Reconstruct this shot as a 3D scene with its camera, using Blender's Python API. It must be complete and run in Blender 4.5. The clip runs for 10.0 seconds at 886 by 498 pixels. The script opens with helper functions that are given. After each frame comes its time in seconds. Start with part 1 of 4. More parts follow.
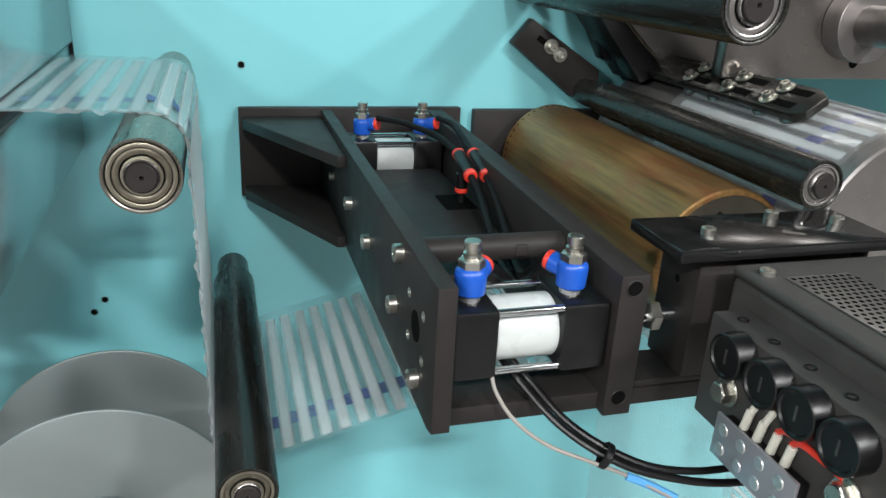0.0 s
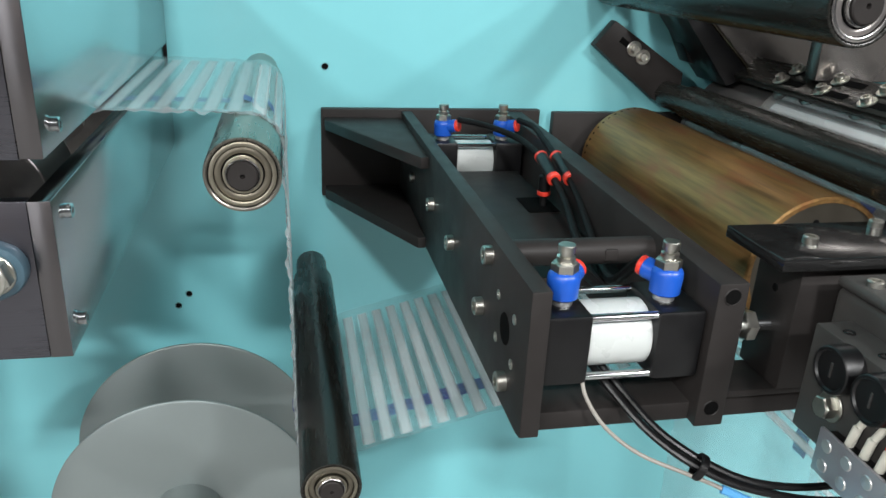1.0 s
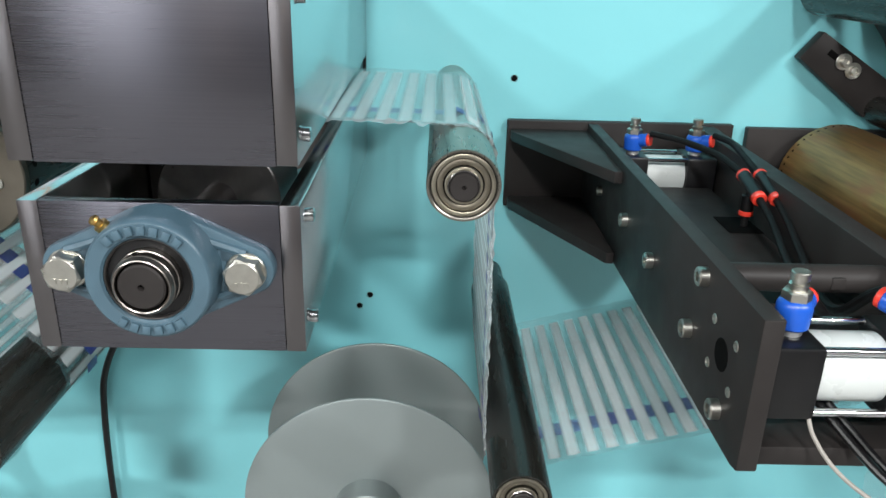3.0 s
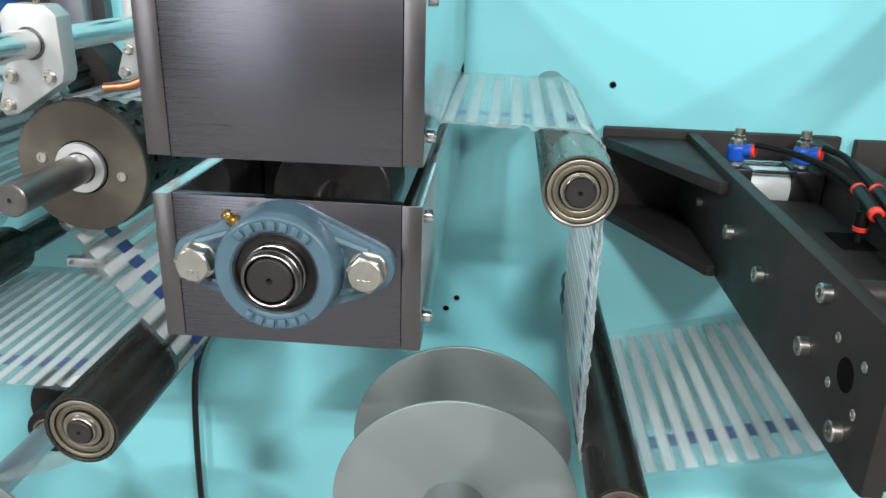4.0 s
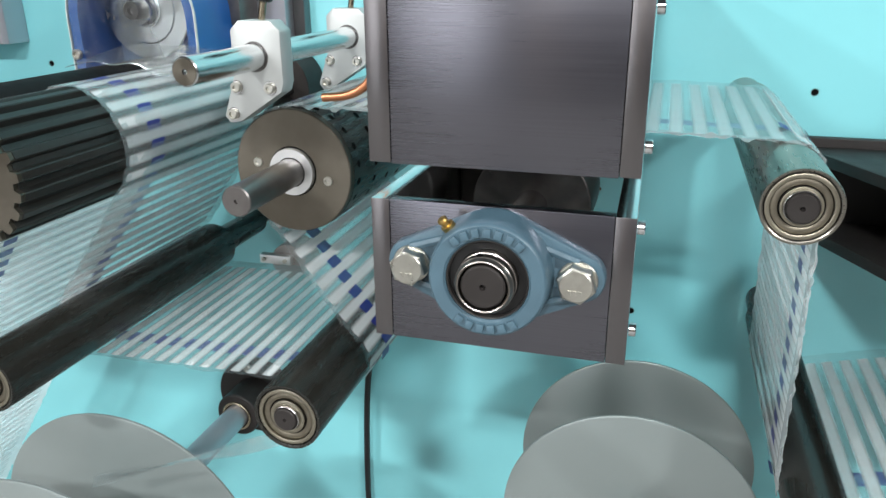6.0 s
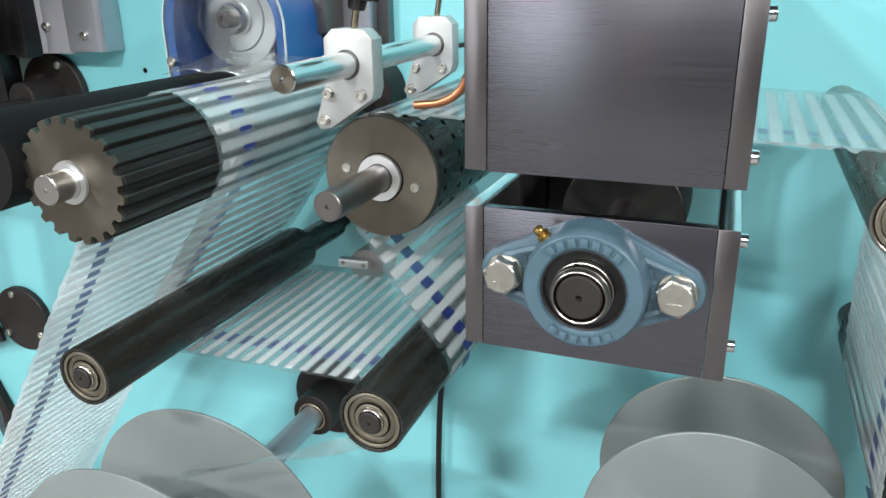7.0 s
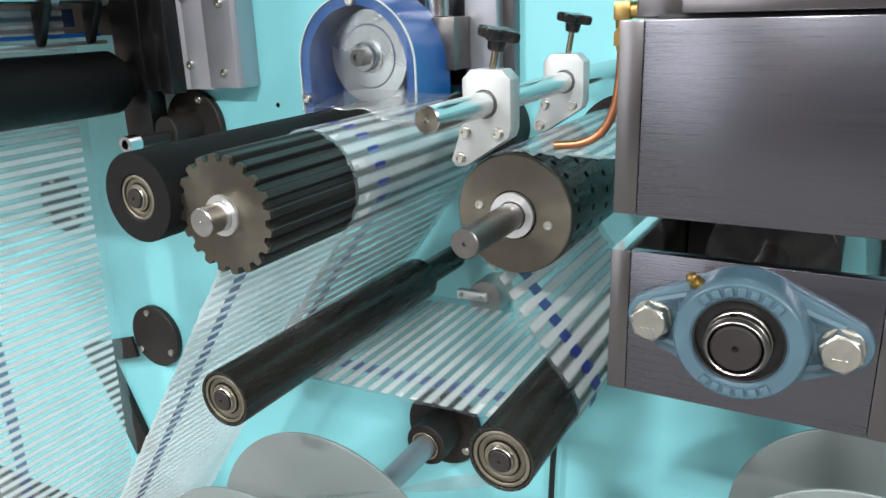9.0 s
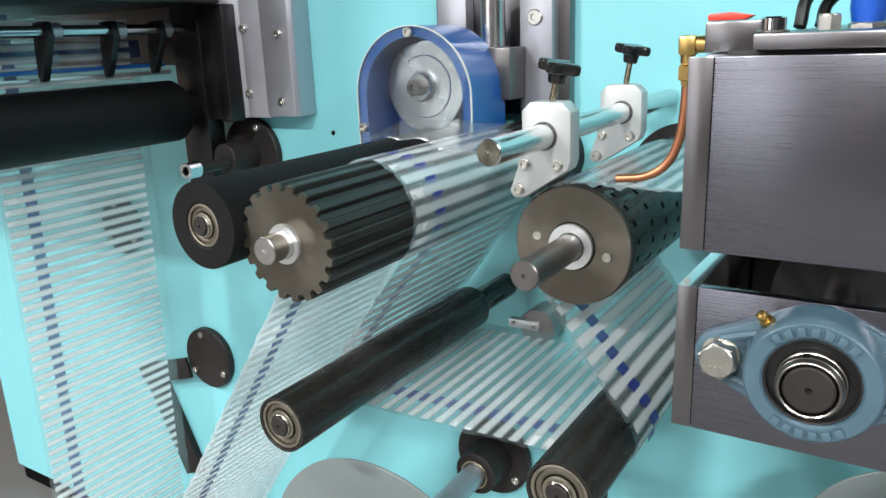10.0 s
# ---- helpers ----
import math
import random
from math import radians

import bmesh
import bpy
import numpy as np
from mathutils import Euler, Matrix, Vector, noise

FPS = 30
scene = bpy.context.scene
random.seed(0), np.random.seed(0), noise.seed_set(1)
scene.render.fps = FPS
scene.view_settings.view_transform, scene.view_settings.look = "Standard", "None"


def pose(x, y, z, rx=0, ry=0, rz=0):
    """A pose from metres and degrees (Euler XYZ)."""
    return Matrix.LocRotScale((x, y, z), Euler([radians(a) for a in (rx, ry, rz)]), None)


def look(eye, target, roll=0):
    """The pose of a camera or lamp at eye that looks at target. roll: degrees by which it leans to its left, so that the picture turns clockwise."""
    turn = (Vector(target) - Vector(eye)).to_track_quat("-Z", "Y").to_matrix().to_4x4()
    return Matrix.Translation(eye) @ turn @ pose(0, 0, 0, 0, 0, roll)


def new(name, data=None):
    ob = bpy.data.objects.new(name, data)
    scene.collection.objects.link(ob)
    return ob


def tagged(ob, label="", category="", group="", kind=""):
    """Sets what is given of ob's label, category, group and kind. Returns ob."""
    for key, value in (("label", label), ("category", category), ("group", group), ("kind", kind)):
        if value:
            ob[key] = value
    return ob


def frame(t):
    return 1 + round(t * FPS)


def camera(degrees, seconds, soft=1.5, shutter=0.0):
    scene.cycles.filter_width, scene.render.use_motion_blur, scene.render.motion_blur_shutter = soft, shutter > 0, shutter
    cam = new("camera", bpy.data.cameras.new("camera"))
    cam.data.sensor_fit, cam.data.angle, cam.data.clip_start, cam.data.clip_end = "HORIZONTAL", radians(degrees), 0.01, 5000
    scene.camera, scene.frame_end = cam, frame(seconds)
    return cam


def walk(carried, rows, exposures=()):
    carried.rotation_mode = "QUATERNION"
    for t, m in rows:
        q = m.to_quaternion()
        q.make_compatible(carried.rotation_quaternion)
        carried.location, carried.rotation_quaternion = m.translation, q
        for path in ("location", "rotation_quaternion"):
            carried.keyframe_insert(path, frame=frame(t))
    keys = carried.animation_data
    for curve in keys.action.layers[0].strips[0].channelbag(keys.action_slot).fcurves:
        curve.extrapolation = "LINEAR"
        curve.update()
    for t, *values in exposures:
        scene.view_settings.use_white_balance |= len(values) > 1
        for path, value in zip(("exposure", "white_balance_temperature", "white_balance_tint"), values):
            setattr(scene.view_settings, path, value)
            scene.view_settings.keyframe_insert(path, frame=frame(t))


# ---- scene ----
cam = camera(60.8, 10.0)
PATH = [
    (0, (0.222, -0.929, 1.164), (0.767, 0.854, 0.441), 3.2),
    (0.5, (0.212, -0.927, 1.164), (0.68, 0.878, 0.439), 2.9),
    (1, (0.202, -0.924, 1.163), (0.594, 0.898, 0.437), 2.7),
    (1.5, (0.191, -0.924, 1.164), (0.503, 0.917, 0.445), 2.5),
    (2, (0.18, -0.922, 1.164), (0.406, 0.932, 0.449), 2.2),
    (2.5, (0.168, -0.92, 1.164), (0.299, 0.942, 0.448), 1.9),
    (3, (0.154, -0.919, 1.165), (0.18, 0.948, 0.447), 1.5),
    (4.3, (0.12, -0.921, 1.163), (-0.086, 0.938, 0.455), 1.2),
    (4.5, (0.12, -0.92, 1.163), (-0.131, 0.931, 0.449), 0.6),
    (5, (0.108, -0.922, 1.165), (-0.237, 0.914, 0.452), 0.3),
    (5.5, (0.097, -0.925, 1.165), (-0.338, 0.895, 0.457), 0.0),
    (6, (0.087, -0.928, 1.165), (-0.439, 0.871, 0.466), -0.3),
    (7.5, (0.063, -0.935, 1.168), (-0.69, 0.792, 0.497), -1.2),
    (8, (0.056, -0.939, 1.171), (-0.752, 0.771, 0.519), -1.4),
    (8.5, (0.049, -0.942, 1.173), (-0.825, 0.741, 0.537), -1.7),
    (9, (0.045, -0.944, 1.176), (-0.89, 0.717, 0.567), -2.0),
    (9.5, (0.039, -0.949, 1.18), (-0.946, 0.694, 0.603), -2.1),
    (10, (0.035, -0.951, 1.183), (-1.006, 0.667, 0.638), -2.3),
]
EXPOSURES = [(0.0, -0.38), (2.5, -0.28), (4.5, -0.14), (7.5, -0.13), (10.0, -0.14)]
walk(cam, [(t, look(eye, target, roll)) for t, eye, target, roll in PATH], EXPOSURES)

# ---- light ----
world = bpy.data.worlds.new("hall")
scene.world = world
world.use_nodes = True
world.node_tree.nodes["Background"].inputs[0].default_value = (0.75, 0.85, 1.0, 1)
world.node_tree.nodes["Background"].inputs[1].default_value = 0.085



# ---- materials ----
def mat(name, color, rough=0.5, metal=0.0, noise_scale=60.0, vary=0.12, bump=0.0, bump_scale=300.0, stretch=(1, 1, 1), stain=0.0, alpha=1.0, spec=0.5, coat=0.0, rvary=0.22):
    m = bpy.data.materials.new(name)
    m.use_nodes = True
    nt = m.node_tree
    b = nt.nodes["Principled BSDF"]
    b.inputs["Roughness"].default_value, b.inputs["Metallic"].default_value = rough, metal
    b.inputs["Alpha"].default_value = alpha
    b.inputs["Specular IOR Level"].default_value = spec
    b.inputs["Coat Weight"].default_value = coat
    tc = nt.nodes.new("ShaderNodeTexCoord")
    mp = nt.nodes.new("ShaderNodeMapping")
    mp.inputs["Scale"].default_value = stretch
    nt.links.new(tc.outputs["Object"], mp.inputs["Vector"])
    fine = nt.nodes.new("ShaderNodeTexNoise")
    fine.inputs["Scale"].default_value, fine.inputs["Detail"].default_value = noise_scale, 6
    wide = nt.nodes.new("ShaderNodeTexNoise")
    wide.inputs["Scale"].default_value, wide.inputs["Detail"].default_value = noise_scale / 9, 3
    nt.links.new(mp.outputs[0], fine.inputs["Vector"])
    nt.links.new(tc.outputs["Object"], wide.inputs["Vector"])
    add = nt.nodes.new("ShaderNodeMath")
    add.operation = "ADD"
    nt.links.new(fine.outputs["Fac"], add.inputs[0])
    nt.links.new(wide.outputs["Fac"], add.inputs[1])
    rng = nt.nodes.new("ShaderNodeMapRange")
    rng.inputs["From Min"].default_value, rng.inputs["From Max"].default_value = 0.6, 1.4
    nt.links.new(add.outputs[0], rng.inputs["Value"])
    ramp = nt.nodes.new("ShaderNodeMixRGB")
    c = Vector(color)
    ramp.inputs[1].default_value = (*(c * (1 - vary - stain)), 1)
    ramp.inputs[2].default_value = (*[min(1.0, v) for v in c * (1 + vary)], 1)
    nt.links.new(rng.outputs[0], ramp.inputs[0])
    nt.links.new(ramp.outputs[0], b.inputs["Base Color"])
    rr = nt.nodes.new("ShaderNodeMapRange")
    rr.inputs["To Min"].default_value, rr.inputs["To Max"].default_value = max(0.02, rough * (1 - rvary)), min(1, rough * (1 + rvary))
    nt.links.new(rng.outputs[0], rr.inputs["Value"])
    nt.links.new(rr.outputs[0], b.inputs["Roughness"])
    if bump:
        bn = nt.nodes.new("ShaderNodeTexNoise")
        bn.inputs["Scale"].default_value, bn.inputs["Detail"].default_value = bump_scale, 4
        nt.links.new(mp.outputs[0], bn.inputs["Vector"])
        bp = nt.nodes.new("ShaderNodeBump")
        bp.inputs["Strength"].default_value, bp.inputs["Distance"].default_value = bump, 0.001
        nt.links.new(bn.outputs["Fac"], bp.inputs["Height"])
        nt.links.new(bp.outputs[0], b.inputs["Normal"])
    return m


TEAL = mat("teal_paint", (0.222, 0.60, 0.645), 0.34, noise_scale=6, vary=0.04, bump=0.05, bump_scale=400, coat=0.25)
ANOD = mat("black_anodised", (0.0225, 0.0198, 0.0188), 0.50, 0.0, 40, 0.25, bump=0.08, bump_scale=900, spec=0.26)
ROLLBLK = mat("black_roller", (0.018, 0.018, 0.0155), 0.27, 0.2, 30, 0.12, stretch=(8, 1, 8))
RUBBER = mat("black_rubber", (0.0075, 0.0075, 0.0078), 0.55, 0.0, 80, 0.25, bump=0.1, bump_scale=700, spec=0.16)
GLOSSBLK = mat("gloss_black", (0.012, 0.012, 0.012), 0.08, 0.0, 60, 0.3)
STEEL = mat("brushed_steel", (0.168, 0.167, 0.192), 0.29, 1.0, 60, 0.09, stretch=(0.18, 1, 24), rvary=0.16, bump=0.006, bump_scale=60)
EDGEST = mat("edge_steel", (0.195, 0.185, 0.190), 0.30, 1.0, 40, 0.05, stretch=(6, 1, 0.6), rvary=0.08)
PLATEDK = mat("dark_polished_plate", (0.19, 0.175, 0.165), 0.28, 0.8, 14, 0.2)
RODST = mat("ground_rod", (0.60, 0.62, 0.62), 0.20, 1.0, 90, 0.08, stretch=(8, 0.5, 8))
POLISH = mat("polished_steel", (0.62, 0.64, 0.65), 0.19, 1.0, 14, 0.04)
SATIN = mat("satin_steel", (0.46, 0.46, 0.50), 0.40, 0.75, 30, 0.06)
SATINW = mat("satin_aluminium", (0.47, 0.49, 0.485), 0.42, 0.35, 60, 0.08, bump=0.03, bump_scale=600)
STEELV = mat("ground_steel", (0.56, 0.55, 0.54), 0.24, 1.0, 60, 0.1, stretch=(1, 1, 1))
CHROME = mat("chrome", (0.72, 0.74, 0.75), 0.12, 1.0, 80, 0.06)
ROLLSIL = mat("silver_roller", (0.30, 0.285, 0.25), 0.30, 1.0, 60, 0.1, stretch=(10, 1, 10))
BEARING = mat("bearing_steel", (0.38, 0.33, 0.24), 0.24, 1.0, 120, 0.15)
RINGB = mat("bright_ring", (0.34, 0.315, 0.25), 0.36, 1.0, 150, 0.12)
SEALM = mat("bearing_seal", (0.20, 0.18, 0.14), 0.40, 0.9, 150, 0.15)
INRACE = mat("inner_race_steel", (0.27, 0.25, 0.23), 0.30, 1.0, 120, 0.12)
DARKST = mat("dark_steel", (0.16, 0.15, 0.145), 0.32, 0.85, 90, 0.25)
ALU = mat("aluminium", (0.72, 0.73, 0.73), 0.35, 0.9, 120, 0.08)
ZINC = mat("zinc_bolt", (0.54, 0.53, 0.48), 0.32, 1.0, 200, 0.15)
BRASS = mat("brass", (0.50, 0.34, 0.12), 0.33, 1.0, 120, 0.12)
COPPER = mat("copper", (0.50, 0.21, 0.11), 0.36, 1.0, 60, 0.18)
CAST = mat("blue_cast_iron", (0.058, 0.108, 0.142), 0.36, 0.0, 90, 0.12, bump=0.15, bump_scale=500, coat=0.2)
# Darker copy of CAST that paints the shade in the flange pockets.
CASTSHADE = mat("blue_cast_iron_shaded", (0.030, 0.058, 0.078), 0.6, 0.0, 90, 0.2, bump=0.15, bump_scale=500)
BLUEP = mat("blue_plastic", (0.012, 0.09, 0.48), 0.3, 0.0, 60, 0.08)
BLUEG = mat("blue_guard_paint", (0.006, 0.092, 0.33), 0.33, 0.0, 40, 0.1, coat=0.3)
REDP = mat("red_plastic", (0.75, 0.05, 0.03), 0.35, 0.0, 60, 0.08)
# Also on the strut and slant bar, with their shade in the colour.
BLACKP = mat("black_plastic_and_shade", (0.0045, 0.0045, 0.005), 0.36, 0.0, 90, 0.2)
WHITE = mat("white_tube", (0.54, 0.57, 0.555), 0.28, 0.0, 40, 0.03, coat=0.3)
WIREW = mat("white_sleeve", (0.78, 0.76, 0.66), 0.5, 0.0, 90, 0.06)
WIREB = mat("blue_sleeve", (0.10, 0.38, 0.75), 0.45, 0.0, 90, 0.06)
GREYW = mat("grey_cable", (0.30, 0.28, 0.25), 0.5, 0.0, 90, 0.1)
# Flat black that puts the shade inside holes, slots and gaps into colour.
HOLE = mat("shade_black", (0.004, 0.004, 0.004), 0.9, spec=0.05)
FLOORM = mat("hall_floor", (0.140, 0.137, 0.130), 0.5, 0.0, 3, 0.15)
HALLW = mat("hall_wall", (0.022, 0.021, 0.025), 0.8, 0.0, 2, 0.1)
CEILM = mat("hall_ceiling", (0.10, 0.10, 0.105), 0.8, 0.0, 2, 0.1)
# For the added reflector boards; the tan also covers the west wall.
REFLECTOR = mat("white_reflector", (0.84, 0.85, 0.88), 0.6, 0.0, 3, 0.04)
TAN = mat("tan_wall_and_reflector", (0.36, 0.28, 0.22), 0.7, 0.0, 5, 0.15)
INKB = mat("blue_ink", (0.020, 0.035, 0.27), 0.4, 0.0, 300, 0.25, alpha=0.80)
BOXGREY = mat("grey_box_coating", (0.056, 0.053, 0.050), 0.5, 0.0, 60, 0.2, bump=0.12, bump_scale=800, spec=0.35)
BRUSH = mat("grey_plate", (0.32, 0.30, 0.29), 0.33, 0.8, 50, 0.15, stretch=(1, 8, 1))


def turned(name, color, rough, metal, aniso, noise_scale=70, vary=0.15):
    """A lathe-turned face: its fine rings draw the highlights out into spokes about the y axis."""
    m = mat(name, color, rough, metal, noise_scale, vary)
    nt = m.node_tree
    b = nt.nodes["Principled BSDF"]
    tg = nt.nodes.new("ShaderNodeTangent")
    tg.direction_type, tg.axis = "RADIAL", "Y"
    b.inputs["Anisotropic"].default_value = aniso
    nt.links.new(tg.outputs[0], b.inputs["Tangent"])
    return m


DRUMFACE = turned("drum_face", (0.125, 0.112, 0.090), 0.36, 0.85, 0.75)
GREYDISC = turned("grey_reel", (0.222, 0.258, 0.255), 0.38, 0.35, 0.4, 9, 0.05)
BLADE = turned("knife_steel", (0.66, 0.68, 0.69), 0.28, 1.0, 0.7, 6, 0.05)


def brass_mat():
    """Heat-stained brass: streaks along the roller, red-brown blotches and fine scratches."""
    m = mat("heated_roller", (0.30, 0.168, 0.058), 0.38, 0.62, 34, 0.50, stretch=(7, 0.35, 7), stain=0.15, bump=0.05, bump_scale=160)
    nt = m.node_tree
    b = nt.nodes["Principled BSDF"]
    base = b.inputs["Base Color"].links[0].from_socket
    tc, mp, nz, rg, mx = [nt.nodes.new(k) for k in ("ShaderNodeTexCoord", "ShaderNodeMapping", "ShaderNodeTexNoise", "ShaderNodeMapRange", "ShaderNodeMixRGB")]
    mp.inputs["Scale"].default_value = (3.0, 0.8, 3.0)
    nz.inputs["Scale"].default_value, nz.inputs["Detail"].default_value = 22, 5
    for key, value in (("From Min", 0.50), ("From Max", 0.72), ("To Min", 0.0), ("To Max", 0.75)):
        rg.inputs[key].default_value = value
    mx.inputs[2].default_value = (0.30, 0.105, 0.045, 1)
    nt.links.new(tc.outputs["Object"], mp.inputs["Vector"])
    nt.links.new(mp.outputs[0], nz.inputs["Vector"])
    nt.links.new(nz.outputs["Fac"], rg.inputs["Value"])
    nt.links.new(rg.outputs[0], mx.inputs[0])
    nt.links.new(base, mx.inputs[1])
    nt.links.new(mx.outputs[0], b.inputs["Base Color"])
    return m


BRASSROLL = brass_mat()


def film_mat(name="clear_film", gloss=0.09, haze=0.08, face=0.5):
    m = bpy.data.materials.new(name)
    m.use_nodes = True
    nt = m.node_tree
    nt.nodes.remove(nt.nodes["Principled BSDF"])
    out = nt.nodes["Material Output"]
    tr, gl, mx = nt.nodes.new("ShaderNodeBsdfTransparent"), nt.nodes.new("ShaderNodeBsdfGlossy"), nt.nodes.new("ShaderNodeMixShader")
    tr.inputs[0].default_value = (0.93, 0.95, 0.95, 1)
    gl.inputs["Roughness"].default_value = 0.12
    lw = nt.nodes.new("ShaderNodeLayerWeight")
    lw.inputs["Blend"].default_value = 0.35
    pw, sc = nt.nodes.new("ShaderNodeMath"), nt.nodes.new("ShaderNodeMapRange")
    pw.operation, pw.inputs[1].default_value = "POWER", 2.0
    sc.inputs["To Min"].default_value, sc.inputs["To Max"].default_value = gloss, 0.75
    tc, nz, bp = nt.nodes.new("ShaderNodeTexCoord"), nt.nodes.new("ShaderNodeTexNoise"), nt.nodes.new("ShaderNodeBump")
    nz.inputs["Scale"].default_value, nz.inputs["Detail"].default_value = 45, 5
    bp.inputs["Strength"].default_value, bp.inputs["Distance"].default_value = 0.5, 0.004
    nt.links.new(tc.outputs["Object"], nz.inputs["Vector"])
    nt.links.new(nz.outputs["Fac"], bp.inputs["Height"])
    nt.links.new(bp.outputs[0], gl.inputs["Normal"])
    nt.links.new(bp.outputs[0], lw.inputs["Normal"])
    nt.links.new(lw.outputs["Facing"], pw.inputs[0])
    nt.links.new(pw.outputs[0], sc.inputs["Value"])
    nt.links.new(sc.outputs[0], mx.inputs[0])
    nt.links.new(tr.outputs[0], mx.inputs[1])
    nt.links.new(gl.outputs[0], mx.inputs[2])
    df, m3 = nt.nodes.new("ShaderNodeBsdfTranslucent"), nt.nodes.new("ShaderNodeMixShader")
    d2, m4 = nt.nodes.new("ShaderNodeBsdfDiffuse"), nt.nodes.new("ShaderNodeMixShader")
    df.inputs[0].default_value = d2.inputs[0].default_value = (0.90, 0.945, 0.96, 1)
    m4.inputs[0].default_value, m3.inputs[0].default_value = face, haze
    nt.links.new(df.outputs[0], m4.inputs[1])
    nt.links.new(d2.outputs[0], m4.inputs[2])
    nt.links.new(mx.outputs[0], m3.inputs[1])
    nt.links.new(m4.outputs[0], m3.inputs[2])
    nt.links.new(m3.outputs[0], out.inputs["Surface"])
    return m


def stripe_mat():
    m = mat("white_print", (0.92, 0.95, 0.955), 0.22, 0.0, 150, 0.02, coat=0.4)
    nt = m.node_tree
    b = nt.nodes["Principled BSDF"]
    mx, tl, tr = nt.nodes.new("ShaderNodeMixShader"), nt.nodes.new("ShaderNodeBsdfTranslucent"), nt.nodes.new("ShaderNodeBsdfTransparent")
    tl.inputs[0].default_value = (0.93, 0.955, 0.97, 1)
    mx.inputs[0].default_value = 0.28
    m2 = nt.nodes.new("ShaderNodeMixShader")
    tc, sx, ab, sm = nt.nodes.new("ShaderNodeTexCoord"), nt.nodes.new("ShaderNodeSeparateXYZ"), nt.nodes.new("ShaderNodeMath"), nt.nodes.new("ShaderNodeMapRange")
    ab.operation, sm.interpolation_type = "ABSOLUTE", "SMOOTHSTEP"
    for key, value in (("From Min", 0.0021), ("From Max", 0.0074), ("To Min", 0.0), ("To Max", 1.0)):
        sm.inputs[key].default_value = value
    nt.links.new(tc.outputs["Object"], sx.inputs[0])
    nt.links.new(sx.outputs["X"], ab.inputs[0])
    nt.links.new(ab.outputs[0], sm.inputs["Value"])
    nt.links.new(sm.outputs[0], m2.inputs[0])
    nt.links.new(b.outputs[0], mx.inputs[1])
    nt.links.new(tl.outputs[0], mx.inputs[2])
    nt.links.new(mx.outputs[0], m2.inputs[1])
    nt.links.new(tr.outputs[0], m2.inputs[2])
    nt.links.new(m2.outputs[0], nt.nodes["Material Output"].inputs["Surface"])
    return m


FILM, PRINT = film_mat(gloss=0.10, haze=0.07), stripe_mat()
# DENSE whitens the same film, putting the brighter look of two runs into colour.
DENSE = film_mat("whitened_film", 0.14, 0.72, 0.32)
MILKY = film_mat("milky_film", 0.13, 0.18, 0.45)
HEM = film_mat("crinkled_film", 0.40, 0.34)


def glow_mat():
    m = bpy.data.materials.new("lamp_glow")
    m.use_nodes = True
    b = m.node_tree.nodes["Principled BSDF"]
    b.inputs["Emission Color"].default_value, b.inputs["Emission Strength"].default_value = (1, 0.98, 0.95, 1), 6.0
    return m


GLOW = glow_mat()
CLEAR = film_mat("clear_guard", 0.06, 0.0)


# ---- building helpers ----
def thing(name, base, label="", category="", group="", kind=""):
    ob = new(name)
    ob.empty_display_size = 0.02
    ob.location = base
    return tagged(ob, label, category, group, kind)


def origin_of(ob):
    at = Vector((0, 0, 0))
    while ob is not None:
        at += Vector(ob.location)
        ob = ob.parent
    return at


def part(name, bm, material, parent=None, label="", smooth=True, at=None):
    """Links bm, in world metres, as one mesh object under parent; at: the part's own origin."""
    base = Vector(at) if at is not None else (origin_of(parent) if parent else Vector((0, 0, 0)))
    bm.transform(Matrix.Translation(-base))
    me = bpy.data.meshes.new(name)
    bm.normal_update()
    bm.to_mesh(me)
    bm.free()
    me.materials.append(material)
    if smooth:
        me.shade_smooth()
        me.set_sharp_from_angle(angle=radians(32))
    ob = new(name, me)
    if parent:
        ob.parent = parent
        ob.location = base - origin_of(parent)
    else:
        ob.location = base
    if label:
        ob["label"] = label
    return ob


def box(x0, x1, y0, y1, z0, z1, bevel=0.0015, bm=None, seg=2):
    b = bmesh.new()
    r = bmesh.ops.create_cube(b, size=1)
    bmesh.ops.scale(b, vec=(x1 - x0, y1 - y0, z1 - z0), verts=b.verts)
    bmesh.ops.translate(b, vec=((x0 + x1) / 2, (y0 + y1) / 2, (z0 + z1) / 2), verts=b.verts)
    if bevel:
        bmesh.ops.bevel(b, geom=list(b.edges), offset=bevel, segments=seg, affect="EDGES", profile=0.5)
    return merge(bm, b)


def merge(bm, b):
    if bm is None:
        return b
    me = bpy.data.meshes.new("join")
    b.to_mesh(me)
    b.free()
    bm.from_mesh(me)
    bpy.data.meshes.remove(me)
    return bm


def lathe(axis_from, axis_to, profile, seg=40, bm=None):
    """Turns (distance along the axis, radius) pairs about the axis."""
    a, d = Vector(axis_from), (Vector(axis_to) - Vector(axis_from)).normalized()
    side = d.orthogonal().normalized()
    other = d.cross(side)
    b = bm if bm is not None else bmesh.new()
    rings = []
    for s, r in profile:
        if r <= 1e-6:
            rings.append([b.verts.new(a + d * s)])
        else:
            rings.append([b.verts.new(a + d * s + (side * math.cos(k * 2 * math.pi / seg) + other * math.sin(k * 2 * math.pi / seg)) * r) for k in range(seg)])
    for p, q in zip(rings, rings[1:]):
        for k in range(seg):
            j = (k + 1) % seg
            if len(p) == 1 and len(q) == 1:
                continue
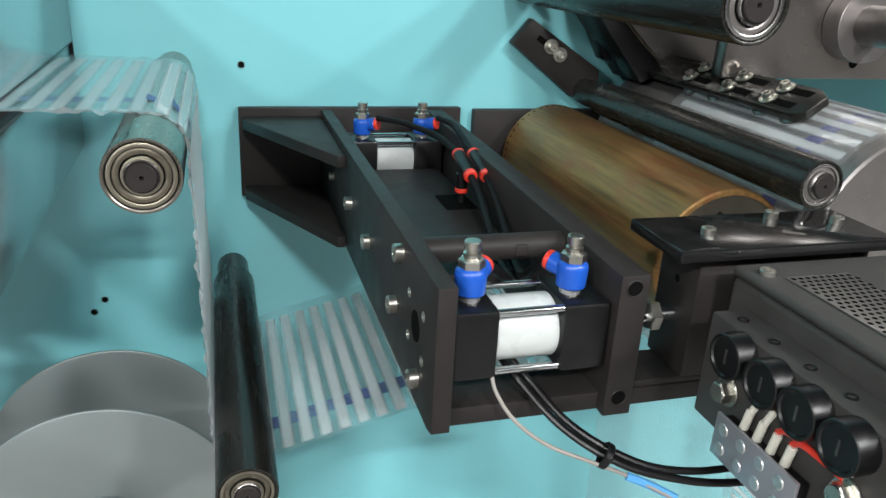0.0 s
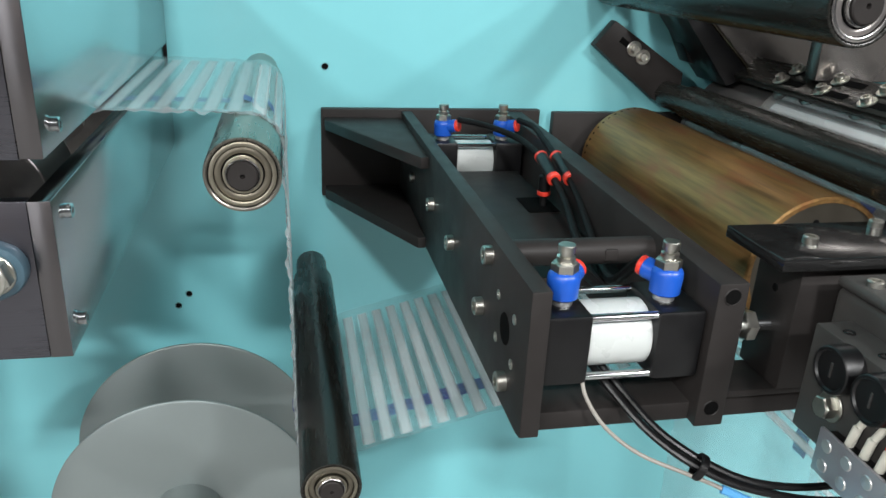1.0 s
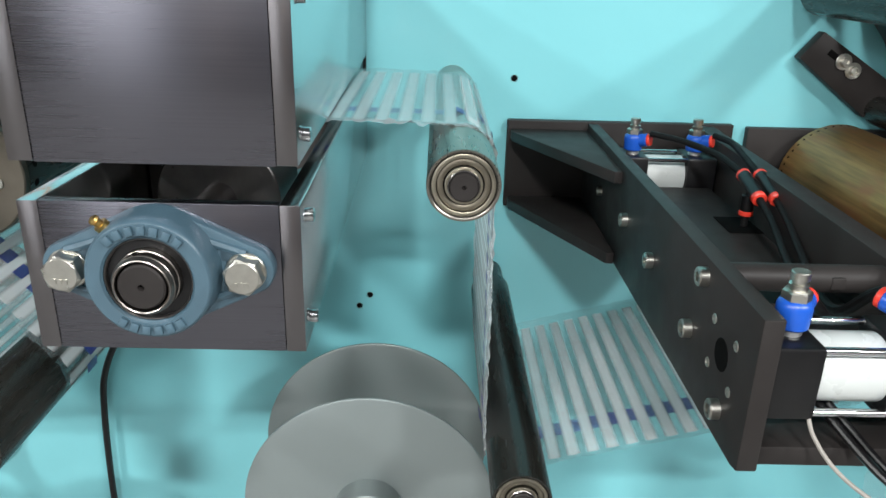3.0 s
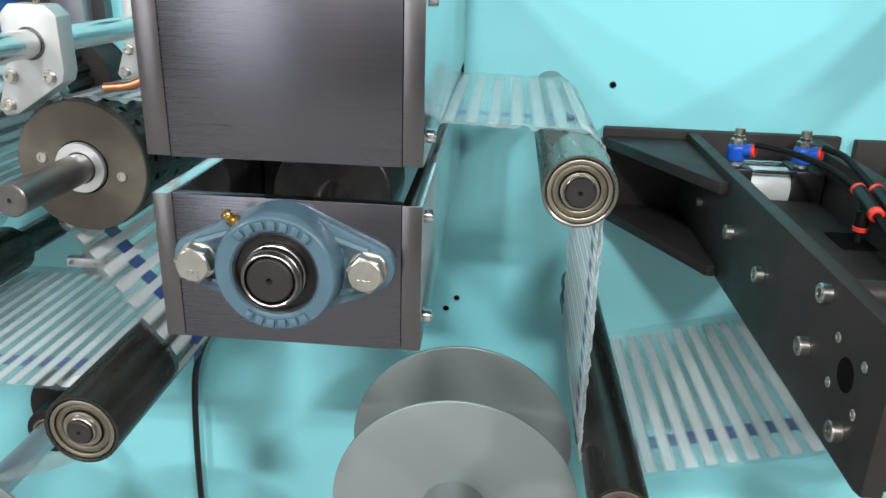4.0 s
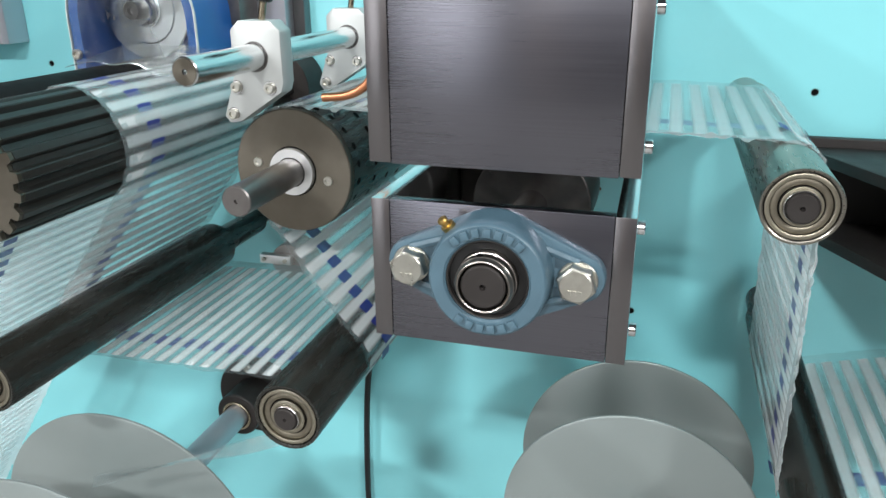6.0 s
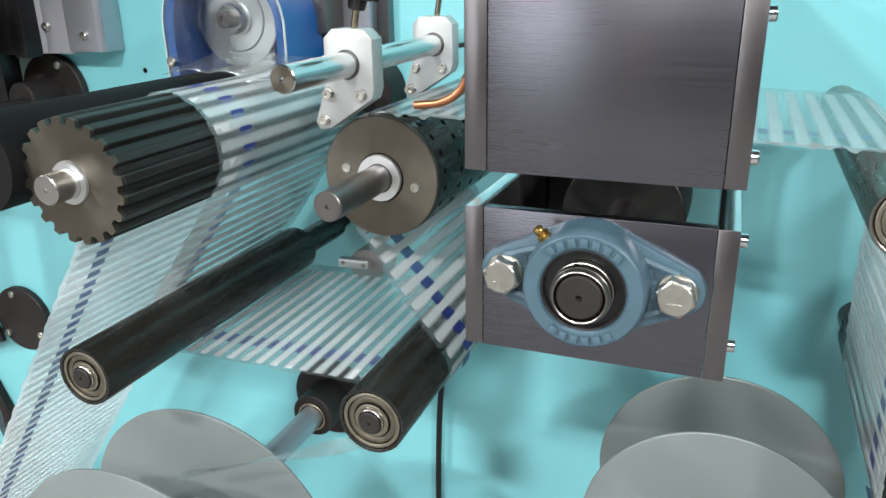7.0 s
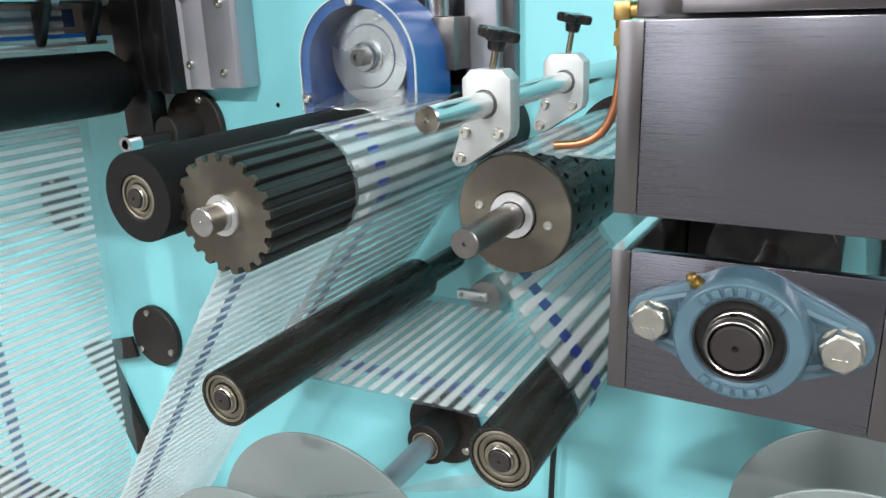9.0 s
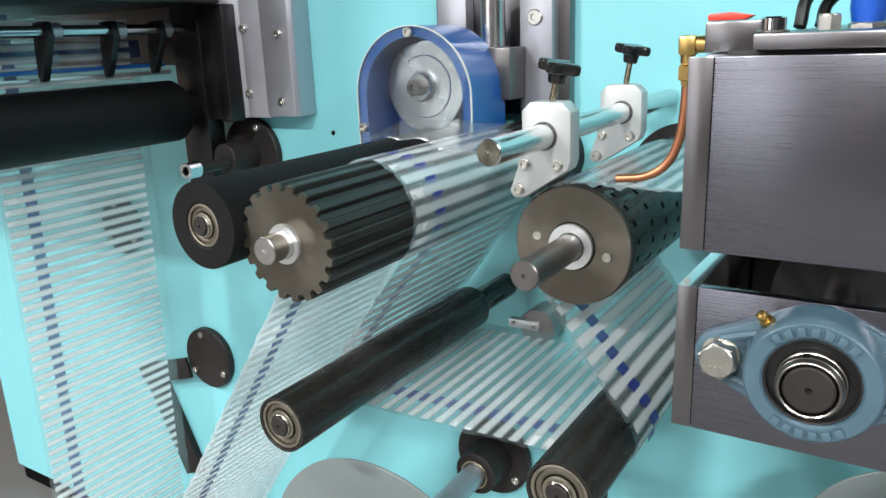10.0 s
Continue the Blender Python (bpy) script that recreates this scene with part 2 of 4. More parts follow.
            if len(p) == 1:
                b.faces.new((p[0], q[j], q[k]))
            elif len(q) == 1:
                b.faces.new((p[k], p[j], q[0]))
            else:
                b.faces.new((p[k], p[j], q[j], q[k]))
    return b


def rod(p, q, r, seg=24, bev=0.0008, bm=None):
    n = (Vector(q) - Vector(p)).length
    e = min(bev, r * 0.4, n * 0.3)
    return lathe(p, q, [(0, 0), (0, r - e), (e, r), (n - e, r), (n, r - e), (n, 0)], seg, bm)


def ring(p, q, r0, r1, seg=40, bm=None):
    n = (Vector(q) - Vector(p)).length
    e = min(0.0006, n * 0.3)
    return lathe(p, q, [(e, r0), (0, r0 + e), (0, r1 - e), (e, r1), (n - e, r1), (n, r1 - e), (n, r0 + e), (n - e, r0), (e, r0)], seg, bm)


def pipe(points, r, seg=10, bm=None, steps=6):
    """A bent round tube through the points."""
    pts = [Vector(p) for p in points]
    if len(pts) > 2:
        ext = [pts[0] * 2 - pts[1]] + pts + [pts[-1] * 2 - pts[-2]]
        fine = []
        for i in range(1, len(ext) - 2):
            a, b0, c, d = ext[i - 1:i + 3]
            for k in range(steps):
                u = k / steps
                fine.append(0.5 * (2 * b0 + (c - a) * u + (2 * a - 5 * b0 + 4 * c - d) * u * u + (3 * b0 - a - 3 * c + d) * u ** 3))
        fine.append(pts[-1])
        pts = fine
    b = bm if bm is not None else bmesh.new()
    rings, up = [], None
    for i, p in enumerate(pts):
        d = (pts[min(i + 1, len(pts) - 1)] - pts[max(i - 1, 0)]).normalized()
        up = d.orthogonal().normalized() if up is None else (up - d * up.dot(d)).normalized()
        o = d.cross(up)
        rings.append([b.verts.new(p + (up * math.cos(k * 2 * math.pi / seg) + o * math.sin(k * 2 * math.pi / seg)) * r) for k in range(seg)])
    for p, q in zip(rings, rings[1:]):
        for k in range(seg):
            b.faces.new((p[k], p[(k + 1) % seg], q[(k + 1) % seg], q[k]))
    b.faces.new(rings[0][::-1])
    b.faces.new(rings[-1])
    return b


def prism(outline, axis, v0, v1, bevel=0.001, bm=None):
    """Extrudes an outline; axis 'y': outline in (x, z), 'z': in (x, y), 'x': in (y, z)."""
    put = {"y": lambda u, w, v: (u, v, w), "z": lambda u, w, v: (u, w, v), "x": lambda u, w, v: (v, u, w)}[axis]
    b = bmesh.new()
    lo, hi = [b.verts.new(put(u, w, v0)) for u, w in outline], [b.verts.new(put(u, w, v1)) for u, w in outline]
    b.faces.new(lo)
    b.faces.new(hi[::-1])
    for k in range(len(lo)):
        j = (k + 1) % len(lo)
        b.faces.new((lo[j], lo[k], hi[k], hi[j]))
    bmesh.ops.recalc_face_normals(b, faces=b.faces)
    if bevel:
        bmesh.ops.bevel(b, geom=[e for e in b.edges if e.calc_face_angle(0) > 0.6], offset=bevel, segments=2, affect="EDGES", profile=0.5)
    return merge(bm, b)


def slab_with_hole(outline, hole, axis, v0, v1):
    """A plate whose outline and hole have the same number of points, joined ring to ring."""
    put = {"y": lambda u, w, v: (u, v, w), "z": lambda u, w, v: (u, w, v), "x": lambda u, w, v: (v, u, w)}[axis]
    b = bmesh.new()
    o0, o1, h0, h1 = [[b.verts.new(put(u, w, v)) for u, w in src] for src, v in ((outline, v0), (outline, v1), (hole, v0), (hole, v1))]
    n = len(outline)
    for k in range(n):
        j = (k + 1) % n
        for q in ((o0[k], o0[j], h0[j], h0[k]), (o1[k], h1[k], h1[j], o1[j]), (o0[k], o1[k], o1[j], o0[j]), (h0[k], h0[j], h1[j], h1[k])):
            b.faces.new(q)
    bmesh.ops.recalc_face_normals(b, faces=b.faces)
    return b


def hexagon(p, q, across, bm=None, chamfer=True):
    a, d = Vector(p), Vector(q) - Vector(p)
    n, r = d.length, across / math.sqrt(3)
    bm = lathe(p, q, [(0, 0), (0, r), (n - 0.0012, r), (n - 0.0004, r * 0.9), (n - 0.0004, 0)], 6, bm)
    return lathe(p, q, [(n - 0.0022, r * 0.875), (n - 0.0006, r * 0.86), (n, r * 0.80), (n, 0)], 32, bm)


def socket_screw(parent, p, q, r, material=None, name="screw"):
    """A socket-head screw whose head goes from p to q."""
    n = (Vector(q) - Vector(p)).length
    e = r * 0.12
    bm = lathe(p, q, [(0, 0), (0, r), (n - e, r), (n, r - e), (n, r * 0.5), (n * 0.45, r * 0.46), (n * 0.45, 0)], 20)
    return part(name, bm, material or ZINC, parent)


# ---- hall and machine panel ----
def hall():
    part("floor", box(-6, 7, -5.1, 4, -0.1, 0, 0), FLOORM, smooth=False)["kind"] = "structure"
    # Walls are unseen; the dark south one is set near to darken steel reflections.
    for n, b in (("wall_north", (-6, 7, 4, 4.1, 0, 4)), ("wall_south", (-6, 7, -5.1, -5, 0, 4)), ("wall_west", (-6.1, -6, -5.1, 4, 0, 4)), ("wall_east", (7, 7.1, -5.1, 4, 0, 4))):
        part(n, box(*b, 0), TAN if n == "wall_west" else HALLW, smooth=False)["kind"] = "structure"
    part("ceiling", box(-6, 7, -5.1, 4, 4, 4.1, 0), CEILM, smooth=False)["kind"] = "structure"
    # Assumed lights, out of view; the rightmost is added to brighten the film.
    for x, y in ((-2.0, -3.5), (0.1, -3.4), (2.2, -3.3), (-3.7, -2.6), (3.6, -2.7)):
        lamp = thing("ceiling_light", (x, y, 3.2), "assumed white box-shaped ceiling light, out of view, with a bright diffuser", "light", "ceiling lights")
        part("housing", box(x - 0.24, x + 0.24, y - 0.11, y + 0.11, 3.14, 3.2), WHITE, lamp)
        part("hanger", rod((x - 0.2, y, 3.2), (x - 0.2, y, 4.0), 0.01, 8), STEELV, lamp)
        part("hanger", rod((x + 0.2, y, 3.2), (x + 0.2, y, 4.0), 0.01, 8), STEELV, lamp)
        part("diffuser", box(x - 0.21, x + 0.21, y - 0.08, y + 0.08, 3.128, 3.139, 0), GLOW, lamp, "glowing diffuser")
        light = bpy.data.lights.new("tube_light", "AREA")
        light.shape, light.size, light.size_y, light.energy, light.color = "RECTANGLE", 0.4, 0.14, LAMP_W, (0.98, 0.985, 0.985)
        ob = new("tube_light", light)
        ob.location = (x, y, 3.12)


LAMP_W = 180.0
hall()
# Boards out of view, added only to give the steel bright reflections.
for bx, bw, bm_ in ((-2.42, 1.1, REFLECTOR), (-0.20, 0.14, TAN)):
    tagged(part("reflector_board", box(bx - bw, bx + bw, -4.85, -4.80, 0.0, 2.4, 0.004), bm_), "added upright reflector board, out of view, mirrored in the steel housing", "board")


def machine_panel():
    for b in ((-2.05, 2.2, 0.05, 2.0),):
        tagged(part("machine_panel", box(b[0], b[1], 0, 0.012, b[2], b[3], 0), TEAL), kind="structure")
    part("machine_body", box(-2.05, 2.2, 0.0125, 0.8, 0.0, 2.0, 0), HOLE)["kind"] = "structure"


machine_panel()


def wall_hole(x, z, r):
    ob = part("panel_hole", ring((x, -0.0004, z), (x, 0.0015, z), r * 0.85, r, 16), DARKST)
    tagged(ob, "small drilled hole in the teal painted panel", "hole", "drilled holes")
    part("bore", rod((x, -0.0006, z), (x, 0.002, z), r * 0.85, 16), HOLE, ob)


for hx, hz, hr in ((0.247, 1.033, 0.0045), (0.071, 0.744, 0.0045), (0.057, 0.728, 0.0045), (-0.781, 1.036, 0.0045), (0.020, 0.905, 0.002), (-0.335, 1.225, 0.0045), (0.05, 1.05, 0.003), (0.036, 1.061, 0.002)):
    wall_hole(hx, hz, hr)


# ---- rollers ----
def bearing_face(parent, x, y, z, r, shaft, out=0.004, race=RINGB, seal=SEALM):
    """Bearing and shaft end in the face of a roller at y, looking towards -y."""
    def band(name, r0, r1, dy, material, label=""):
        n, h = r1 - r0, 0.13 * (r1 - r0)
        bm = lathe((x, y + dy, z), (x, y + 0.02, z), [(0.006, r0), (h, r0), (0.25 * h, r0 + 0.2 * n), (0, r0 + 0.45 * n), (0.1 * h, r0 + 0.7 * n), (h, r1), (0.006, r1)], 56)
        part(name, bm, material, parent, label)
    band("bearing_ring", r * 0.76, r * 0.875, 0.0004, race, "bright outer bearing ring")
    band("bearing_seal", r * 0.57, r * 0.735, 0.0018, seal)
    band("inner_ring", shaft * 1.13, r * 0.52, 0.0006, race)
    part("bearing_groove", ring((x, y + 0.0035, z), (x, y + 0.006, z), shaft * 0.9, r * 0.92), HOLE, parent)
    s = lathe((x, y - out, z), (x, y + 0.03, z), [(0.003, 0), (0.003, shaft * 0.10), (0, shaft * 0.17), (0, shaft * 0.92), (0.0008, shaft), (0.03, shaft)], 28)
    part("shaft_end", s, ANOD, parent, "black shaft end with a centre hole")
    part("shaft_collar", ring((x, y - out * 0.45, z), (x, y + 0.004, z), shaft * 1.01, shaft * 1.13, 32), STEELV, parent)


def roller(label, x, z, y0, y1, r, material, shaft, steps=(), name="guide_roller", seat=0.98, race=RINGB, seal=SEALM):
    """A roller along y with its bearing end at y0; steps: (y, radius) from y1 to the panel."""
    t = thing(name, (x, y0, z), label, "roller", "guide rollers")
    n = y1 - y0
    prof = [(0.0045, r * seat * 0.9), (0.0006, r * seat * 0.915), (0.0, r * seat * 0.95), (0.0, r * 0.985), (0.0012, r), (n - 0.0015, r), (n, r - 0.0015)]
    for y, rr in steps:
        prof += [(prof[-1][0], rr), (y - y0, rr)]
    prof.append((prof[-1][0], 0))
    part("shell", lathe((x, y0, z), (x, y1, z), [(0.012, 0), (0.012, r * seat * 0.9)] + prof, 56), material, t)
    bearing_face(t, x, y0, z, r * seat, shaft, race=race, seal=seal)
    return t


roller("silver ground-steel guide roller with a bearing in its end", 0.173, 1.028, -0.449, -0.075, 0.0245, ROLLSIL, 0.0095, ((-0.0005, 0.0190),))
roller("long black guide roller with a brass-coloured bearing end", 0.226, 0.779, -0.449, -0.055, 0.0235, ROLLBLK, 0.0092, ((0.0, 0.019),))
roller("black guide roller below the perforated drum", -0.173, 0.836, -0.476, -0.03, 0.0285, ROLLBLK, 0.0095, ((0.0, 0.02),))
roller("long black stepped guide roller on the teal panel", -0.452, 0.831, -0.492, -0.13, 0.0285, ROLLBLK, 0.010, ((-0.028, 0.0170), (0.0, 0.010)))
roller("slim glossy black guide roller above the brass-coloured roller", 0.682, 1.008, -0.453, -0.08, 0.0205, ROLLBLK, 0.0098, ((-0.02, 0.017),), race=STEELV, seal=BRUSH)
roller("black guide roller with a bright bearing end", 0.59, 1.143, -0.45, -0.02, 0.0285, ROLLBLK, 0.0125, ((0.0, 0.02),), race=STEELV, seal=BRUSH)
roller("black guide roller low down near the floor", -1.09, 0.20, -0.46, -0.03, 0.047, ROLLBLK, 0.012, ((0.0, 0.02),))
roller("dull black rubber nip roller with a gold bearing", -0.508, 1.025, -0.508, -0.02, 0.041, RUBBER, 0.0085, ((0.0, 0.015),), "nip_roller", 0.56)

# ---- heated brass roller ----
hr = thing("heated_roller", (0.635, -0.41, 0.928), "brown brass-coloured heated roller with streaked surface", "roller")
part("shell", lathe((0.635, -0.41, 0.928), (0.635, 0, 0.928), [(0, 0.060), (0, 0.0635), (0.0015, 0.065), (0.378, 0.065), (0.38, 0.0635), (0.38, 0)], 72), BRASSROLL, hr)
part("end_face", lathe((0.635, -0.408, 0.928), (0.635, 0, 0.928), [(0, 0), (0, 0.0605), (0.01, 0.0605)], 64), DRUMFACE, hr, "grey turned end face")
part("journal", rod((0.635, -0.545, 0.928), (0.635, -0.40, 0.928), 0.016), STEELV, hr)
for k in range(8):
    a = k * math.pi / 4 + 0.2
    part("end_hole", rod((0.635 + 0.043 * math.cos(a), -0.4092, 0.928 + 0.043 * math.sin(a)), (0.635 + 0.043 * math.cos(a), -0.40, 0.928 + 0.043 * math.sin(a)), 0.003, 12), HOLE, hr)
for k in range(46):
    a = k * 2 * math.pi / 46
    c, s = math.cos(a), math.sin(a)
    part("rim_dimple", rod((0.635 + 0.0642 * c, -0.040, 0.928 + 0.0642 * s), (0.635 + 0.0653 * c, -0.040, 0.928 + 0.0653 * s), 0.0016, 8), HOLE, hr)

# ---- swing arm ----
arm = thing("swing_arm", (0.40, -0.012, 0.93), "black anodised twin-plate swing arm bolted to the teal panel", "machine frame")
part("base_plate", box(0.241, 0.516, -0.012, -0.0005, 0.876, 0.985), ANOD, arm)
part("top_gusset", prism([(0.245, -0.0125), (0.338, -0.0125), (0.338, -0.205), (0.330, -0.205), (0.245, -0.030)], "z", 0.963, 0.975), ANOD, arm)
part("bottom_gusset", prism([(0.245, -0.0125), (0.338, -0.0125), (0.338, -0.205), (0.330, -0.205), (0.245, -0.030)], "z", 0.878, 0.890), ANOD, arm)


def side_plate(x0, x1):
    out = [(-0.0125, 0.983), (-0.545, 0.983), (-0.545, 0.882), (-0.535, 0.8795), (-0.45, 0.8795), (-0.0125, 0.878)]
    return prism(out, "x", x0, x1, 0.0012)


part("side_plate", side_plate(0.338, 0.3508), ANOD, arm)
part("side_plate", prism([(0.458, -0.545), (0.4785, -0.545), (0.491, -0.0125), (0.470, -0.0125)], "z", 0.880, 0.983, 0.0012), ANOD, arm)
part("floor_plate", box(0.3512, 0.4575, -0.42, -0.118, 0.926, 0.936), ANOD, arm)
part("slot_opening", box(0.426, 0.4575, -0.268, -0.222, 0.9362, 0.9370, 0.0003), HOLE, arm)
part("front_foot", box(0.3512, 0.60, -0.535, -0.495, 0.8795, 0.893), ANOD, arm)
part("foot_step", box(0.4725, 0.56, -0.535, -0.495, 0.8935, 0.899), ANOD, arm)
part("cross_bar", rod((0.351, -0.447, 0.968), (0.461, -0.447, 0.968), 0.0098), ANOD, arm)
part("bar_flat", box(0.421, 0.431, -0.4575, -0.452, 0.9635, 0.9725), ANOD, arm)
for z in (0.974, 0.894):
    part("tapped_hole", ring((0.468, -0.5457, z), (0.468, -0.540, z), 0.0050, 0.0060, 20), ANOD, arm)
    part("tapped_bore", rod((0.468, -0.5455, z), (0.468, -0.5448, z), 0.0051, 20), HOLE, arm)
for y, z in ((-0.453, 0.970), (-0.437, 0.923), (-0.330, 0.932), (-0.236, 0.936), (-0.505, 0.900)):
    socket_screw(arm, (0.338, y, z), (0.3315, y, z), 0.0068, name="cap_screw")
part("side_bore", rod((0.3376, -0.497, 0.935), (0.3385, -0.497, 0.935), 0.011), HOLE, arm, "round bore in the plate")
for y, z in ((-0.516, 0.951), (-0.478, 0.951), (-0.516, 0.919), (-0.478, 0.919)):
    socket_screw(arm, (0.338, y, z), (0.3373, y, z), 0.0035, name="set_screw")
socket_screw(arm, (0.338, -0.12, 0.93), (0.333, -0.12, 0.93), 0.005, name="cap_screw")


def flow_fitting(parent, x, y, z, turn):
    """A blue speed-control fitting with a knob on top; turn: the way its red collar looks, in degrees."""
    c, s = math.cos(radians(turn)), math.sin(radians(turn))
    f = part("fitting_body", lathe((x, y, z), (x, y, z + 0.05), [(0.004, 0), (0.004, 0.0088), (0.005, 0.0098), (0.0165, 0.0104), (0.019, 0.0102), (0.0212, 0.0090), (0.022, 0.0080), (0.022, 0)], 28), BLUEP, parent, "blue plastic push-in fitting")
    part("thread", rod((x, y, z - 0.002), (x, y, z + 0.006), 0.007, 20), ALU, f)
    part("hex_nut", hexagon((x, y, z + 0.022), (x, y, z + 0.028), 0.015), ZINC, f)
    part("stem", lathe((x, y, z + 0.028), (x, y, z + 0.06), [(0, 0.0055), (0.0035, 0.0058), (0.0042, 0.004), (0.0058, 0.004), (0.0062, 0.0055), (0.0108, 0.0055), (0.0114, 0.005), (0.0114, 0)], 24), ZINC, f)
    part("side_branch", rod((x + 0.004 * c, y + 0.004 * s, z + 0.015), (x + 0.016 * c, y + 0.016 * s, z + 0.017), 0.0072, 20), BLUEP, f)
    part("collar", rod((x + 0.0155 * c, y + 0.0155 * s, z + 0.017), (x + 0.0195 * c, y + 0.0195 * s, z + 0.0176), 0.0068, 20), REDP, f, "red release collar")
    return f


def air_cylinder(y, front, dx=0.0, dz=-0.003):
    t = thing("air_cylinder", (0.40, y, 0.918), "compact pneumatic cylinder with white barrel and black end caps", "cylinder", "air cylinders")
    h = 0.025
    for x0, x1 in ((0.3515, 0.381), (0.424, 0.4565)):
        part("end_cap", box(x0 + dx, x1 + dx, y - h, y + h, 0.918 + dz, 0.966 + dz, 0.003), BLACKP, t)
    part("barrel", rod((0.381 + dx, y, 0.942 + dz), (0.424 + dx, y, 0.942 + dz), 0.0215, 40), WHITE, t, "white enamelled barrel")
    for dy in (-0.0205, 0.0205):
        for z in (0.9215, 0.9625):
            part("tie_rod", rod((0.379 + dx, y + dy, z + dz), (0.425 + dx, y + dy, z + dz), 0.0026, 14), CHROME, t)
    flow_fitting(t, 0.3665 + dx, y - 0.004, 0.966 + dz, 45 if front else -35)
    flow_fitting(t, 0.4358 + dx, y - 0.004, 0.966 + dz, 125 if front else -35)
    if front:
        part("piston_rod", rod((0.455, y, 0.938), (0.519, y, 0.938), 0.0055, 20), CHROME, t)
        part("lock_nut", hexagon((0.506, y, 0.938), (0.4985, y, 0.938), 0.019), ZINC, t)
    return t


air_cylinder(-0.515, True)
air_cylinder(-0.088, False, 0.008, 0.001)


def tube(name, pts, r, material, label, group="hoses and cables", category="hose"):
    ob = part(name, pipe(pts, r), material)
    return tagged(ob, label, category, group)


T1 = "black plastic air hose in the swing arm"
tube("air_hose", [(0.389, -0.106, 0.992), (0.415, -0.135, 0.991), (0.440, -0.175, 0.986), (0.449, -0.222, 0.979)], 0.0034, RUBBER, T1)
tube("air_hose", [(0.458, -0.108, 0.992), (0.468, -0.135, 0.990), (0.467, -0.175, 0.985), (0.465, -0.218, 0.979)], 0.0034, RUBBER, T1)
for x in (0.449, 0.465):
    y_fit = thing("hose_connector", (x, -0.24, 0.967), "black hose connector with red release collars", "connector", "hose connectors")
    part("body", rod((x, -0.222, 0.979), (x, -0.262, 0.969), 0.0062, 16), BLACKP, y_fit)
    part("collar", rod((x, -0.219, 0.9795), (x, -0.224, 0.9782), 0.0066, 16), REDP, y_fit)
    part("collar", rod((x, -0.260, 0.9692), (x, -0.266, 0.9677), 0.0068, 16), REDP, y_fit)
y_fit = thing("hose_connector", (0.445, -0.25, 0.94), "black hose connector with red release collars", "connector", "hose connectors")
part("body", rod((0.445, -0.250, 0.968), (0.445, -0.250, 0.952), 0.006, 16), BLACKP, y_fit)
part("collar", rod((0.445, -0.250, 0.953), (0.445, -0.250, 0.948), 0.0066, 16), REDP, y_fit)
part("branch_hose", rod((0.445, -0.250, 0.948), (0.445, -0.250, 0.9372), 0.0034, 12), RUBBER, y_fit)
tube("air_hose", [(0.449, -0.266, 0.9677), (0.448, -0.30, 0.958), (0.441, -0.35, 0.944), (0.430, -0.41, 0.938), (0.414, -0.47, 0.95), (0.384, -0.50, 0.978), (0.372, -0.501, 0.983)], 0.0036, RUBBER, T1)
tube("air_hose", [(0.4645, -0.266, 0.9677), (0.462, -0.30, 0.958), (0.455, -0.35, 0.944), (0.442, -0.41, 0.938), (0.429, -0.46, 0.95), (0.428, -0.49, 0.975), (0.430, -0.50, 0.983)], 0.0036, RUBBER, T1)

# cables that hang under the cylinder
CB = "thin machine cable hanging under the pneumatic cylinder"
tube("cable", [(0.392, -0.51, 0.917), (0.402, -0.53, 0.905), (0.418, -0.56, 0.890), (0.440, -0.585, 0.880), (0.470, -0.60, 0.872), (0.52, -0.612, 0.868), (0.60, -0.61, 0.872)], 0.0026, BLACKP, CB, category="cable")
tube("cable", [(0.398, -0.51, 0.917), (0.409, -0.53, 0.905), (0.424, -0.56, 0.891), (0.446, -0.585, 0.882), (0.474, -0.60, 0.876), (0.52, -0.605, 0.874), (0.60, -0.60, 0.878)], 0.0024, BLACKP, CB, category="cable")
tube("cable", [(0.379, -0.535, 0.918), (0.380, -0.545, 0.908), (0.388, -0.56, 0.896), (0.405, -0.575, 0.886), (0.43, -0.59, 0.880), (0.45, -0.60, 0.874), (0.485, -0.625, 0.862)], 0.0013, GREYW, "thin grey sensor cable below the cylinder", category="cable")
tube("cable", [(0.448, -0.599, 0.8745), (0.462, -0.606, 0.870), (0.474, -0.615, 0.866)], 0.0028, WIREB, "blue sleeve on the grey sensor cable", category="cable")
tie = part("cable_tie", ring((0.436, -0.587, 0.884), (0.440, -0.589, 0.882), 0.006, 0.0085, 20), BLACKP)
tagged(tie, "black plastic cable tie round the cables", "cable tie")

# ---- bearing block of the heated roller ----
bb = thing("bearing_block", (0.58, -0.52, 0.893), "black bearing block with a glossy black cover plate", "machine part")
part("block", box(0.519, 0.640, -0.538, -0.492, 0.8995, 0.991, 0.0015), ANOD, bb)
part("cover_plate", box(0.4935, 0.664, -0.551, -0.486, 0.9915, 1.0, 0.0012), GLOSSBLK, bb, "glossy black cover plate")
for x, y in ((0.530, -0.524), (0.642, -0.516), (0.60, -0.498)):
    socket_screw(bb, (x, y, 1.0), (x, y, 1.005), 0.005)
part("face_hole", rod((0.5186, -0.515, 0.965), (0.520, -0.515, 0.965), 0.003, 12), HOLE, bb)
part("end_post", box(0.6405, 0.655, -0.538, -0.530, 0.93, 0.991), ANOD, bb)
rp = part("rear_plate", box(0.534, 0.76, -0.012, -0.0005, 0.84, 0.982), ANOD)
tagged(rp, "black anodised bearing plate on the teal panel", "machine part")
